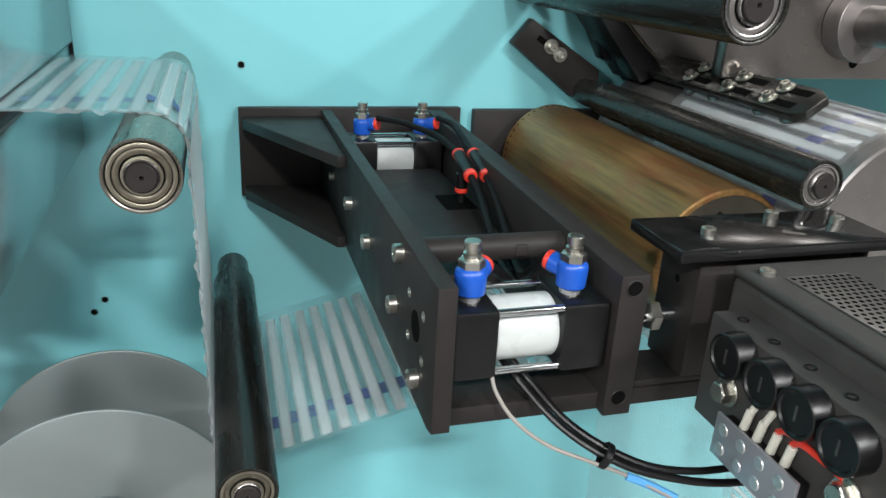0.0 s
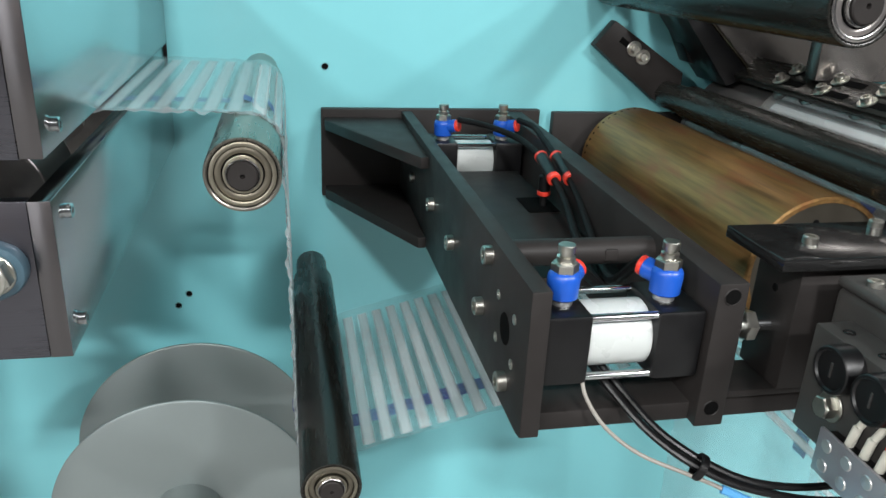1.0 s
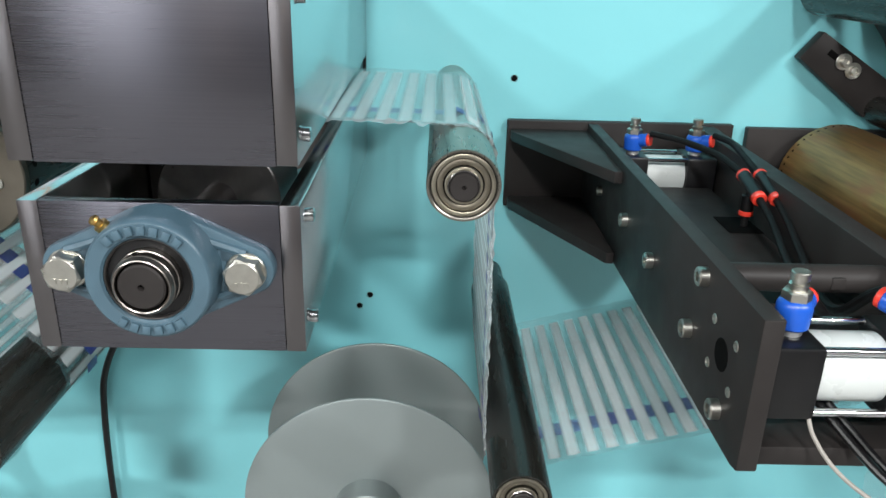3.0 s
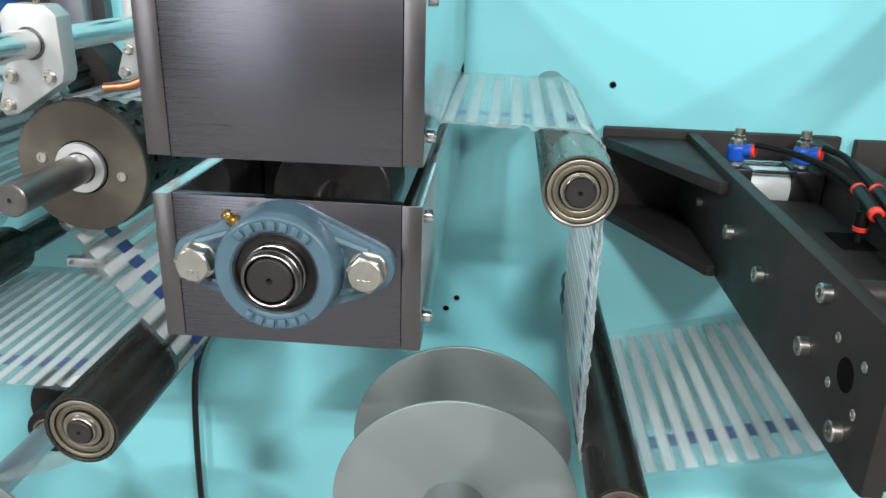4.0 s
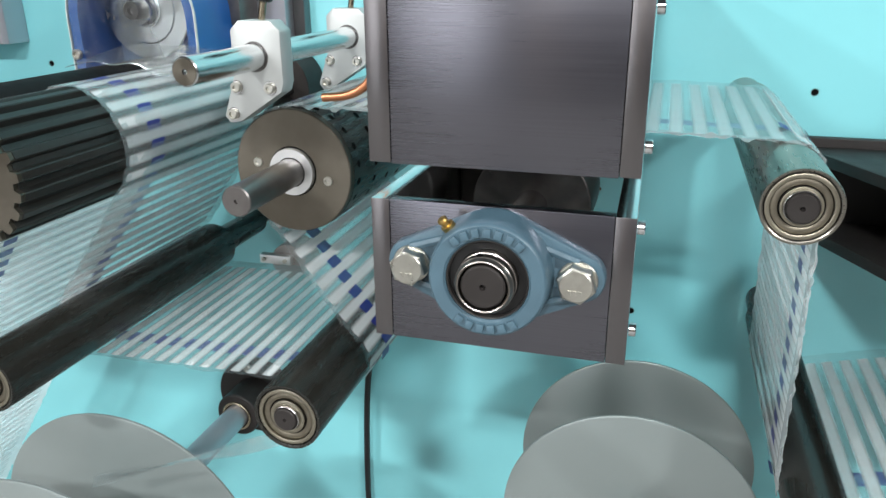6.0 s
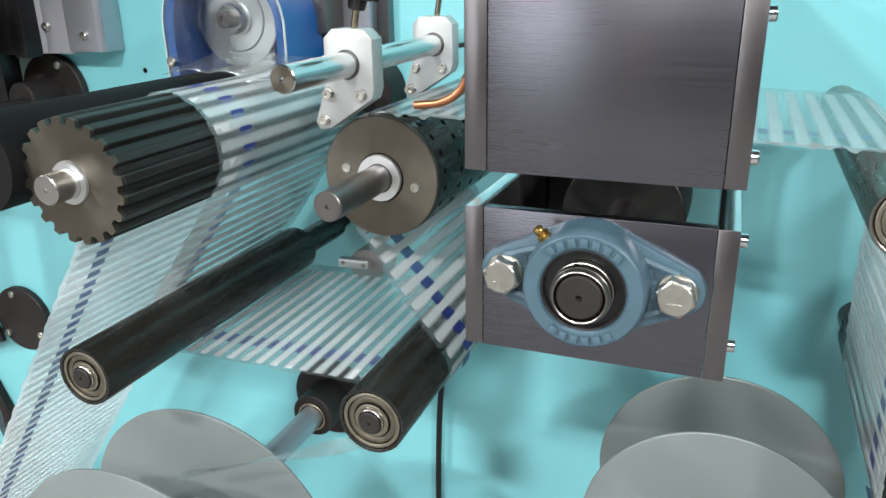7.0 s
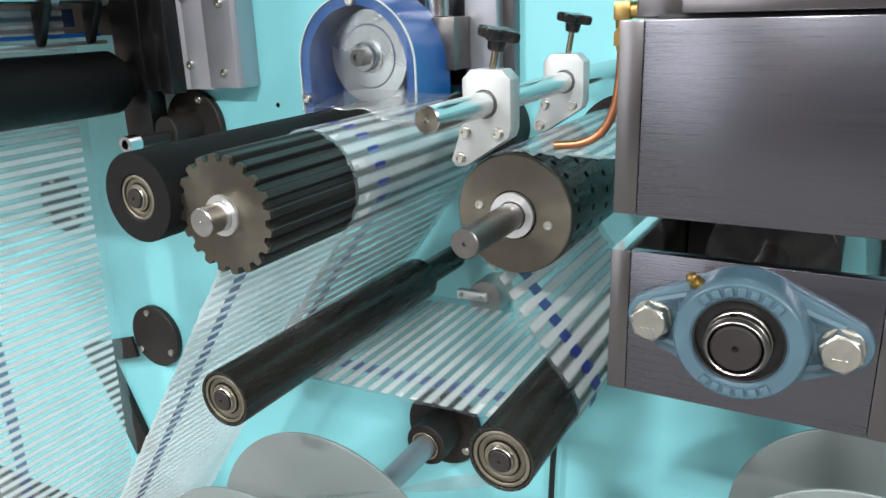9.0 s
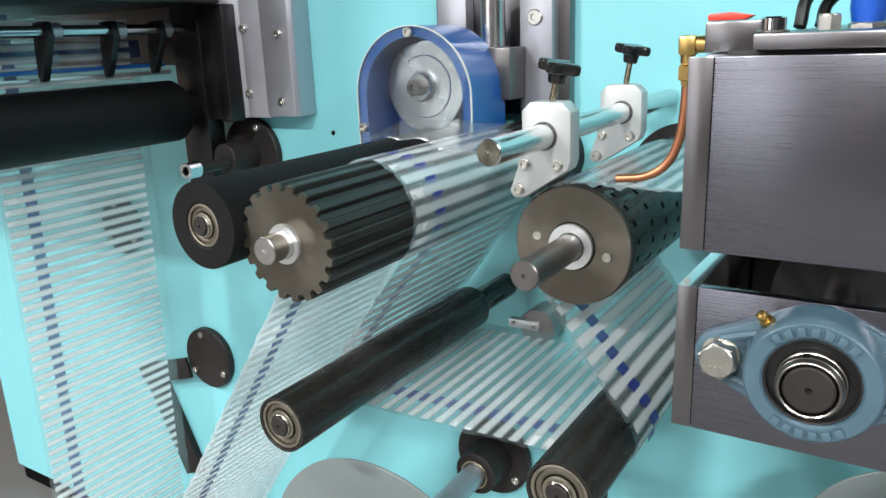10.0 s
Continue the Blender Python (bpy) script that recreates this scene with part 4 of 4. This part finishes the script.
    part("knob_neck", lathe(top - axis * 0.0135, top, [(0, 0), (0, 0.0062), (0.001, 0.0072), (0.010, 0.0085)], 24), GLOSSBLK, t)


clamp(-0.360, -0.004, 0.0)
clamp(-0.168, 0.003, -0.003)


# ---- slitting knife with blue guard ----
def knife():
    kx, kz, y0, y1 = -0.511, 1.110, -0.155, -0.075
    t = thing("knife_guard", (kx, y0, 1.07), "blue painted knife guard with a clear front cover", "machine guard")
    R = 0.086
    n = 40

    def arch(r, low):
        pts = [(kx + r * math.cos(math.pi * k / (n - 1)), kz + r * math.sin(math.pi * k / (n - 1))) for k in range(n)]
        pts += [(kx - r, kz - low * (k + 1) / 6) for k in range(6)] + [(kx - r + 2 * r * (k + 1) / 7, kz - low) for k in range(6)] + [(kx + r, kz - low + low * k / 6) for k in range(6)]
        return pts
    part("shell", slab_with_hole(arch(R, 0.062), arch(R - 0.006, 0.0615), "y", y0, y1), BLUEG, t)
    part("front_rim", slab_with_hole(arch(R, 0.062), arch(R - 0.0135, 0.058), "y", y0 - 0.003, y0), BLUEG, t)
    part("back_plate", prism(arch(R - 0.006, 0.062), "y", y1 - 0.004, y1 - 0.0003, 0), BLUEG, t)
    part("clear_cover", prism(arch(R - 0.001, 0.066), "y", y0 - 0.006, y0 - 0.0035, 0.0004), CLEAR, t, "clear plastic front cover")
    part("cover_edge", slab_with_hole(arch(R + 0.0002, 0.0664), arch(R - 0.0010, 0.0656), "y", y0 - 0.0064, y0 - 0.0032), WHITE, t)
    for a, z in ((90, None), (180, -0.04), (0, -0.05)):
        x, zz = (kx, kz + R - 0.008) if z is None else (kx + (R - 0.008) * math.cos(radians(a)), kz + z)
        socket_screw(t, (x, y0 - 0.006, zz), (x, y0 - 0.011, zz), 0.006)
    # clear lip of the cover, bent forward over the film
    rim = [Vector(p) for p in ((-0.494, -0.29, 1.073), (-0.458, -0.29, 1.0794), (-0.438, -0.29, 1.0764), (-0.416, -0.29, 1.079), (-0.400, -0.29, 1.075), (-0.385, -0.29, 1.0682), (-0.343, -0.29, 1.0672))]
    b = bmesh.new()
    rows = [(b.verts.new(p), b.verts.new((p.x - 0.03, -0.1612, 1.082 + 0.3 * (p.z - 1.073)))) for p in rim]
    for (p, q), (r, s) in zip(rows, rows[1:]):
        b.faces.new((p, r, s, q))
    lip = part("cover_lip", b, FILM, t, "clear bent plastic lip")
    part("lip_edge", pipe(rim, 0.00028, 8), POLISH, lip)
    d = thing("knife_disc", (kx - 0.004, y0 + 0.03, kz + 0.010), "bright steel circular knife on a threaded spindle", "knife")
    cx, cz = kx - 0.004, kz + 0.010
    part("blade", lathe((cx, y0 + 0.030, cz), (cx, 0, cz), [(0, 0.02), (0, 0.0385), (0.0008, 0.0395), (0.0016, 0.0400), (0.0016, 0.0570), (0.003, 0.0580), (0.0045, 0.0570), (0.004, 0.02)], 64), BLADE, d)
    part("clamp_ring", lathe((cx, y0 + 0.016, cz), (cx, 0, cz), [(0, 0.010), (0, 0.0165), (0.002, 0.0180), (0.012, 0.0190), (0.0125, 0.0215), (0.014, 0.0215)], 40), POLISH, d)
    part("spindle", lathe((cx, y0 + 0.004, cz), (cx, 0, cz), [(0.004, 0), (0.004, 0.004), (0, 0.005), (0, 0.0098), (0.002, 0.0105), (0.06, 0.0105)], 6 * 5), DARKST, d)
    m = thing("knife_drive", (-0.40, -0.05, 1.13), "steel slide unit that carries the slitting knife", "machine part")
    part("back_plate", box(-0.56, -0.36, -0.018, -0.0005, 1.075, 1.30, 0.001), EDGEST, m)
    part("left_rail", box(-0.545, -0.50, -0.040, -0.0185, 1.08, 1.30, 0.001), SATIN, m)
    part("right_rail", box(-0.42, -0.375, -0.040, -0.0185, 1.08, 1.30, 0.001), SATIN, m)
    part("slide_block", box(-0.4445, -0.412, -0.085, -0.041, 1.100, 1.165, 0.002), DARKST, m)
    part("slide_pin", rod((-0.448, -0.06, 1.165), (-0.448, -0.06, 1.225), 0.016, 28), STEELV, m)
    part("pin_cap", rod((-0.448, -0.06, 1.225), (-0.448, -0.06, 1.232), 0.010, 20), BLACKP, m)
    part("spindle_housing", rod((cx, y1, cz), (cx, -0.019, cz), 0.045, 40), BLUEG, m)
    part("drive_cover", rod((-0.395, -0.05, 1.02), (-0.395, -0.0005, 1.02), 0.05, 40), ANOD, m)
    socket_screw(m, (-0.398, -0.040, 1.20), (-0.398, -0.044, 1.20), 0.010)
    return d


KNIFE = knife()


# ---- reels ----
def reel(x, z, y0, y1, r, label, hub=0.035, axle=0.0):
    t = thing("reel", (x, y0, z), label, "reel", "reels")
    for y in (y0, y1):
        part("flange", lathe((x, y, z), (x, y + 0.1, z), [(0, 0), (0, r - 0.002), (0.0012, r), (0.0035, r), (0.005, r - 0.002), (0.005, 0)], 96), GREYDISC, t, "thin grey metal disc")
    part("core", rod((x, y0 + 0.005, z), (x, y1, z), r * 0.33, 40), GREYDISC, t)
    part("hub", lathe((x, y0 - 0.03, z), (x, 0, z), [(0, 0), (0, hub - 0.003), (0.003, hub), (0.0298, hub)], 48), GREYDISC, t)
    part("shaft", rod((x + axle, y1 + 0.005, z), (x + axle, -0.0005, z), 0.018), SATIN, t)


reel(0.092, 0.622, -0.27, -0.155, 0.131, "grey metal waste reel with two thin discs")
part("boss_ring", ring((-0.490, -0.0735, 0.530), (-0.490, -0.0705, 0.530), 0.0195, 0.0235), BEARING, reel_flange, "brass-coloured ring round the shaft")
reel(-0.468, 0.530, -0.465, -0.345, 0.173, "large grey metal waste reel with two thin discs", axle=-0.022)
strand_bm = bmesh.new()
for k in range(2):
    rows = []
    for i in range(25):
        u = i / 24
        p = Vector((-0.180, -0.458, 0.806)).lerp(Vector((-0.42, -0.43, 0.690)), u)
        w = 0.006 + 0.002 * math.sin(u * 9)
        tw = u * 3.0 + k * 0.5
        d = Vector((0.2 * math.cos(tw), math.sin(tw), 0.9 * math.cos(tw))) * w
        rows.append((strand_bm.verts.new(p - d), strand_bm.verts.new(p + d)))
    for (a, b), (c, d) in zip(rows, rows[1:]):
        strand_bm.faces.new((a, b, d, c))
strand = part("trim_strand", strand_bm, FILM)
tagged(strand, "twisted strand of clear film trim running to a reel", "film strand")

# sensor clip on the panel under the drum
sc = thing("sensor_clip", (-0.405, -0.02, 0.785), "small steel sensor bracket on the teal panel", "bracket")
part("arm", box(-0.435, -0.388, -0.055, -0.045, 0.779, 0.792, 0.001), ALU, sc)
part("post", rod((-0.396, -0.045, 0.780), (-0.396, -0.0005, 0.780), 0.026, 28), BRUSH, sc)
for x in (-0.428, -0.396):
    socket_screw(sc, (x, -0.055, 0.7855), (x, -0.058, 0.7855), 0.003)

# black angle bracket seen through the film
ab = thing("angle_bracket", (-1.3, -0.02, 0.42), "black angle bracket on the teal panel", "bracket")
part("long_leg", prism([(-1.365, 0.47), (-1.305, 0.488), (-1.215, 0.285), (-1.27, 0.262)], "y", -0.016, -0.0005), ANOD, ab)
part("short_leg", prism([(-1.375, 0.510), (-1.21, 0.558), (-1.20, 0.515), (-1.36, 0.466)], "y", -0.024, -0.0165), ANOD, ab)


# ---- print unit ----
pu = thing("print_unit", (-1.0, -0.2, 1.1), "dark print unit with a steel frame, finger rod and black roller", "machine unit")
part("frame_post", box(-0.957, -0.930, -0.075, -0.0455, 1.058, 1.2445, 0.002), BLACKP, pu, "black frame post")
part("end_nut", ring((-0.952, -0.165, 0.990), (-0.952, -0.1405, 0.990), 0.007, 0.0135), CHROME, pu, "chrome ring nut")
part("nut_shaft", rod((-0.952, -0.1404, 0.990), (-0.952, -0.0765, 0.990), 0.009, 16), ANOD, pu)
part("back_plate", box(-1.5, -0.9575, -0.045, -0.030, 1.150, 1.42, 0.001), BLACKP, pu)
# Roof's left end, out of view, is lengthened to shade the panel.
part("roof", box(-1.9, -0.930, -0.72, -0.0755, 1.245, 1.262, 0.002), BLACKP, pu)
# Only its pale lower edge shows; the bulk is added to shade the panel.
part("shade_housing", box(-1.9, -0.960, -0.70, -0.0755, 1.2625, 1.62, 0.004), SATINW, pu, "plain grey housing, its height added to shade the panel")
part("end_plate", box(-1.056, -0.990, -0.075, -0.040, 0.945, 1.243, 0.002), BLACKP, pu, "black end plate")
part("pressure_roller", lathe((-1.035, -0.70, 1.078), (-1.035, -0.0755, 1.078), [(0, 0), (0, 0.046), (0.003, 0.050), (0.590, 0.050), (0.600, 0.044), (0.600, 0.030), (0.624, 0.030)], 56), RUBBER, pu, "black rubber roller")
part("finger_rod", rod((-1.03, -0.70, 1.209), (-1.03, -0.076, 1.209), 0.0085, 20), POLISH, pu, "bright silver rod")
for y in (-0.121, -0.207, -0.312, -0.43):
    f = part("finger", prism([(-1.046, 1.222), (-1.020, 1.223), (-1.014, 1.200), (-1.044, 1.142), (-1.050, 1.139), (-1.054, 1.144), (-1.052, 1.19)], "y", y - 0.006, y + 0.006, 0.0015), BLACKP, pu)
    part("finger_collar", rod((-1.03, y + 0.0062, 1.209), (-1.03, y + 0.022, 1.209), 0.0125, 20), SATIN, f)
part("doctor_blade", box(-1.135, -1.075, -0.70, -0.08, 1.150, 1.156, 0.001), BLUEG, pu, "blue blade holder")
part("blade_edge", box(-1.074, -1.062, -0.70, -0.08, 1.138, 1.144, 0.0005), ALU, pu)
part("cross_bar", box(-1.16, -1.136, -0.70, -0.08, 1.165, 1.195, 0.002), BLUEG, pu, "dark blue cross bar")
wp = thing("wall_bracket", (-0.85, -0.03, 1.15), "brushed steel angle bracket screwed to the teal panel", "bracket")
part("side_web", box(-1.000, -0.9555, -0.072, -0.0005, 1.062, 1.2445, 0.001), BLACKP, wp, "dark side web")
part("left_plate", prism([(-0.955, -0.0005), (-0.955, -0.068), (-0.926, -0.040), (-0.878, -0.036), (-0.878, -0.0005)], "z", 1.062, 1.42, 0.001), SATIN, wp)
part("right_plate", prism([(-0.8775, -0.0005), (-0.8775, -0.045), (-0.818, -0.045), (-0.812, -0.038), (-0.812, -0.0005)], "z", 1.066, 1.42, 0.0015), SATIN, wp)
for x, z, y in ((-0.8425, 1.0895, -0.045), (-0.8385, 1.194, -0.045), (-0.9195, 1.1015, -0.0395), (-0.9195, 1.205, -0.0395)):
    socket_screw(wp, (x, y, z), (x, y - 0.006, z), 0.0065)

# ---- right-hand unit ----
ru = thing("right_unit", (0.85, -0.2, 1.06), "grey steel sealing unit with a shaft and flange", "machine unit")
part("side_plate", box(0.74, 1.4, -0.22, -0.20, 1.057, 1.5, 0.002), PLATEDK, ru, "dark polished side plate")
# Blacker than the swing arm, to put this corner's shade into the colour.
part("strut", prism([(0.6456, 1.121), (0.668, 1.1215), (0.7560, 1.0425), (0.7241, 1.0296)], "y", -0.085, -0.012, 0.001), BLACKP, ru)
part("strut_edge", prism([(0.668, 1.1225), (0.6715, 1.1225), (0.7595, 1.0435), (0.7565, 1.0425)], "y", -0.087, -0.0755, 0.0005), BEARING, ru)
part("shaft_flange", ring((0.895, -0.245, 1.118), (0.895, -0.2205, 1.118), 0.02, 0.040), BRUSH, ru)
part("shaft", rod((0.895, -0.40, 1.118), (0.895, -0.2, 1.118), 0.021), DARKST, ru)
part("plate_hole", rod((0.9095, -0.2206, 1.0754), (0.9095, -0.2196, 1.0754), 0.006, 16), HOLE, ru)
part("back_plate", prism([(0.575, 1.215), (0.762, 1.047), (0.785, 1.047), (1.4, 1.047), (1.4, 1.5), (0.575, 1.5)], "y", -0.075, -0.055, 0.001), PLATEDK, ru, "dark polished back plate")
sp = thing("slotted_plate", (0.72, -0.25, 1.05), "black slotted plate with washers and cap screws", "plate")
TILT_M = Matrix.Translation((0.735, 0, 1.036)) @ Matrix.Rotation(radians(-29), 4, "Y")


def tilted(bm):
    bm.transform(TILT_M)
    return bm


part("plate", tilted(prism([(0, -0.03), (0.042, -0.03), (0.044, -0.335), (0.036, -0.352), (0.008, -0.356), (0, -0.345)], "z", 0, 0.009, 0.0015)), ROLLBLK, sp)
for v in (-0.16, -0.207, -0.286, -0.327):
    part("pressure_pad", tilted(lathe((0.012, v - 0.013, -0.0125), (0.012, v + 0.013, -0.0125), [(0, 0), (0, 0.006), (0.004, 0.0095), (0.013, 0.0118), (0.022, 0.0095), (0.026, 0.006), (0.026, 0)], 28)), PLATEDK, sp, "dark polished pressure pad")
for v in (-0.30, -0.235, -0.165):
    for u in (0.011, 0.032):
        part("slot", tilted(prism([(u - 0.0045, v - 0.036), (u + 0.0045, v - 0.036), (u + 0.0045, v + 0.006), (u - 0.0045, v + 0.006)], "z", 0.0092, 0.0096, 0)), HOLE, sp)
        part("washer", tilted(ring((u, v, 0.0097), (u, v, 0.0115), 0.004, 0.0092)), ZINC, sp)
        n, q = TILT_M @ Vector((u, v, 0.0115)), TILT_M @ Vector((u, v, 0.017))
        socket_screw(sp, n, q, 0.0052)
# Colour darkened in place of the shade that falls on this bar.
bar = part("slant_bar", prism([(0.585, 1.25), (0.615, 1.25), (0.735, 1.056), (0.715, 1.046), (0.700, 1.050)], "y", -0.03, -0.004), BLACKP)
tagged(bar, "black slanted mounting bar on the teal panel", "bracket")
wc = thing("white_roller", (0.80, -0.45, 0.95), "large pale roller with a bright steel rim", "roller")
part("shell", lathe((0.80, -0.44, 0.945), (0.80, 0, 0.945), [(0, 0.090), (0, 0.1), (0.002, 0.102), (0.41, 0.102)], 72), BRUSH, wc)
part("face", lathe((0.80, -0.438, 0.945), (0.80, 0, 0.945), [(0, 0), (0, 0.091)], 64), BRUSH, wc)


# ---- film ----
PITCH, SPEED = 0.017, 0.034
FY0, FY1 = -0.380, -0.110


class Web:
    """A film path in the x-z plane: straight runs and turns round rollers; +1 turns counter-clockwise as seen from the front."""

    def __init__(self, start, circles, end):
        self.runs = []
        nodes = [(Vector(start), 0, 0)] + [(Vector((cx, cz)), r, d) for cx, cz, r, d in circles] + [(Vector(end), 0, 0)]
        tang = []
        for (c0, r0, d0), (c1, r1, d1) in zip(nodes, nodes[1:]):
            v = c1 - c0
            L = v.length
            u = v / L
            n = Vector((-u.y, u.x))
            # centre lies left of the travel for +1, right for -1
            s0, s1 = d0 * r0, d1 * r1
            k = (s1 - s0) / L
            w = math.sqrt(max(0, 1 - k * k))
            t = u * w - n * k
            m = Vector((-t.y, t.x))
            tang.append((c0 - m * s0, c1 - m * s1, t))
        self.length = 0.0
        for i, (p, q, t) in enumerate(tang):
            n = (q - p).length
            self.runs.append((self.length, n, "line", p, t))
            self.length += n
            if i < len(circles):
                cx, cz, r, d = circles[i]
                a0 = math.atan2(q.y - cz, q.x - cx)
                b = tang[i + 1][0]
                a1 = math.atan2(b.y - cz, b.x - cx)
                sweep = ((a1 - a0) * d) % (2 * math.pi)
                self.runs.append((self.length, sweep * r, "arc", (cx, cz, r, d, a0), None))
                self.length += sweep * r

    def at(self, s):
        """Place (x, z) and angle of travel at s metres along the film."""
        for s0, n, kind, a, t in self.runs:
            if s <= s0 + n or (s0, n) == self.runs[-1][:2]:
                if kind == "line":
                    p = a + t * (s - s0)
                    return p.x, p.y, math.atan2(t.y, t.x)
                cx, cz, r, d, a0 = a
                ang = a0 + d * (s - s0) / r
                return cx + r * math.cos(ang), cz + r * math.sin(ang), ang + d * math.pi / 2


def stripe_mesh():
    w, y0, y1 = 0.0076, -0.372, -0.130
    b = bmesh.new()
    pts = []
    for sgn, yy in ((1, y1), (-1, y0)):
        for k in range(5):
            a = math.pi * k / 4
            pts.append((sgn * w * math.cos(a), yy + sgn * w * 0.3 * math.sin(a)))
    vs = [b.verts.new((x, y, 0.0)) for x, y in pts]
    b.faces.new(vs)
    me = bpy.data.meshes.new("white_stripe")
    b.to_mesh(me)
    b.free()
    me.materials.append(PRINT)
    d = bmesh.new()
    for x0, x1, y0, y1 in ((0.0038, 0.0132, -0.3425, -0.3235),):
        vs = [d.verts.new(p) for p in ((x0, y0, 0.0004), (x1, y0 + 0.001, 0.0004), (x1, y1 + 0.001, 0.0004), (x0, y1, 0.0004))]
        d.faces.new(vs)
    md = bpy.data.meshes.new("blue_mark")
    d.to_mesh(md)
    d.free()
    md.materials.append(INKB)
    return me, md


def sway(web, s, drum_run):
    """How far the film has drifted towards the panel at s: it runs further in over the drum."""
    if not drum_run:
        return 0.0
    (s0, n0), (s1, n1), (s2, n2) = [web.runs[drum_run + k][:2] for k in (-1, 0, 1)]
    u = min(1.0, max(0.0, (s - s0) / n0)) if s < s1 else min(1.0, max(0.0, 1 - (s - s2) / n2))
    return 0.024 * u * u * (3 - 2 * u)


STRIPE, MARK = stripe_mesh()
MOVING = []


def crinkle(t, web, phase, hem_span):
    """The crumpled front edge of the film along one stretch of its path."""
    hem = bmesh.new()
    grid = []
    lo, hi = hem_span
    m = int((hi - lo) / 0.003)
    for i in range(m + 1):
        x, z, a = web.at(lo + (hi - lo) * i / m)
        row = []
        for j in range(6):
            y = FY0 - 0.001 + 0.003 * j + sway(web, lo + (hi - lo) * i / m, 7)
            amp = 0.0038 * (1 - j / 5.0)
            off = 0.0006 + amp * (noise.noise(Vector((i * 0.38, j * 0.9, phase * 31))) + 0.6 * noise.noise(Vector((i * 0.17, j * 0.4, 7.0))))
            row.append(hem.verts.new((x - math.sin(a) * off, y + 0.0015 * noise.noise(Vector((i * 0.25, 1.7, 0))), z + math.cos(a) * off)))
        grid.append(row)
    for i in range(m):
        for j in range(5):
            hem.faces.new((grid[i][j], grid[i + 1][j], grid[i + 1][j + 1], grid[i][j + 1]))
    part("crinkled_edge", hem, HEM, t, "crinkled shiny edge of the film")


def film_web(web, label, phase=0.0, speed=SPEED, ruffle=0.003, hem_span=(), dense=(), milky=(), dy=0.0, drum_run=0):
    t = thing("film_web", (0, 0, 0), label, "film")
    n = int(web.length / 0.008)
    ny = 14
    b = bmesh.new()
    grid = []
    for i in range(n + 1):
        x, z, a = web.at(web.length * i / n)
        row = []
        for j in range(ny + 1):
            y = FY0 + (FY1 - FY0) * j / ny + dy + sway(web, web.length * i / n, drum_run)
            edge = max(0.0, 1 - min(j, ny - j) / 2.0)
            off = ruffle * edge * noise.noise(Vector((i * 0.8, j * 0.7, phase * 50))) - 0.0005
            row.append(b.verts.new((x - math.sin(a) * off, y + 0.002 * edge * noise.noise(Vector((i * 0.3, 3.1, 0))), z + math.cos(a) * off)))
        grid.append(row)
    for i in range(n):
        for j in range(ny):
            b.faces.new((grid[i][j], grid[i + 1][j], grid[i + 1][j + 1], grid[i][j + 1]))
    b.faces.ensure_lookup_table()
    for k in dense + milky:
        s0, run = web.runs[k][:2]
        for i in range(n):
            if s0 <= web.length * (i + 0.5) / n < s0 + run:
                for j in range(ny):
                    b.faces[i * ny + j].material_index = 1 if k in dense else 2
    sheet = part("clear_sheet", b, FILM, t, "clear shiny plastic sheet")
    sheet.data.materials.append(DENSE)
    sheet.data.materials.append(MILKY)
    if hem_span:
        crinkle(t, web, phase, hem_span)
    travel = speed * 10.0
    s = phase
    while s + travel < web.length - 0.004:
        st = new("white_stripe", STRIPE)
        st.parent = t
        mk = new("blue_mark", MARK)
        mk.parent = st
        MOVING.append((st, web, s, speed, dy, drum_run))
        s += PITCH
    return t


MAIN = Web((0.7035, 1.004), [(0.635, 0.928, 0.0665, -1), (0.226, 0.779, 0.0245, -1), (0.173, 1.028, 0.0258, 1), (DX, DZ, DR + 0.0018, 1),
                           (-0.173, 0.836, 0.0295, -1), (-0.452, 0.831, 0.0295, -1), (GX, GZ, GR + 0.0015, 1), (-1.09, 0.20, 0.048, -1)], (-1.098, 1.235))
film_web(MAIN, "clear plastic film web with white stripes and a blue dashed line", 0.004, hem_span=(MAIN.runs[4][0] - 0.01, MAIN.runs[7][0] + 0.04), dense=(4, 14), milky=(8, 12, 13), drum_run=7)
SIDE = Web((0.93, 0.25), [(0.80, 0.945, 0.1045, 1)], (0.69, 0.40))
film_web(SIDE, "clear plastic film web with white stripes on a large roller", 0.002, milky=(0, 1, 2), dy=-0.045)


# ---- what moves ----
def motions():
    for ob, web, s, v, dy, drum_run in MOVING:
        rows = []
        for k in range(21):
            x, z, a = web.at(s + v * 0.5 * k)
            rows.append((0.5 * k, pose(x, dy + sway(web, s + v * 0.5 * k, drum_run), z, 0, -math.degrees(a), 0)))
        walk(ob, rows)
    walk(drum, [(0.2 * k, pose(DX, -0.360, DZ, 0, -72.0 * (k - 44), 0)) for k in range(51)])
    walk(gear, [(0.2 * k, pose(GX, -0.4956, GZ, 0, -72.0 * k, 0)) for k in range(51)])
    walk(KNIFE, [(0.2 * k, pose(*KNIFE_AT, 0, 80.0 * k, 0)) for k in range(51)])


KNIFE_AT = tuple(KNIFE.location)
motions()
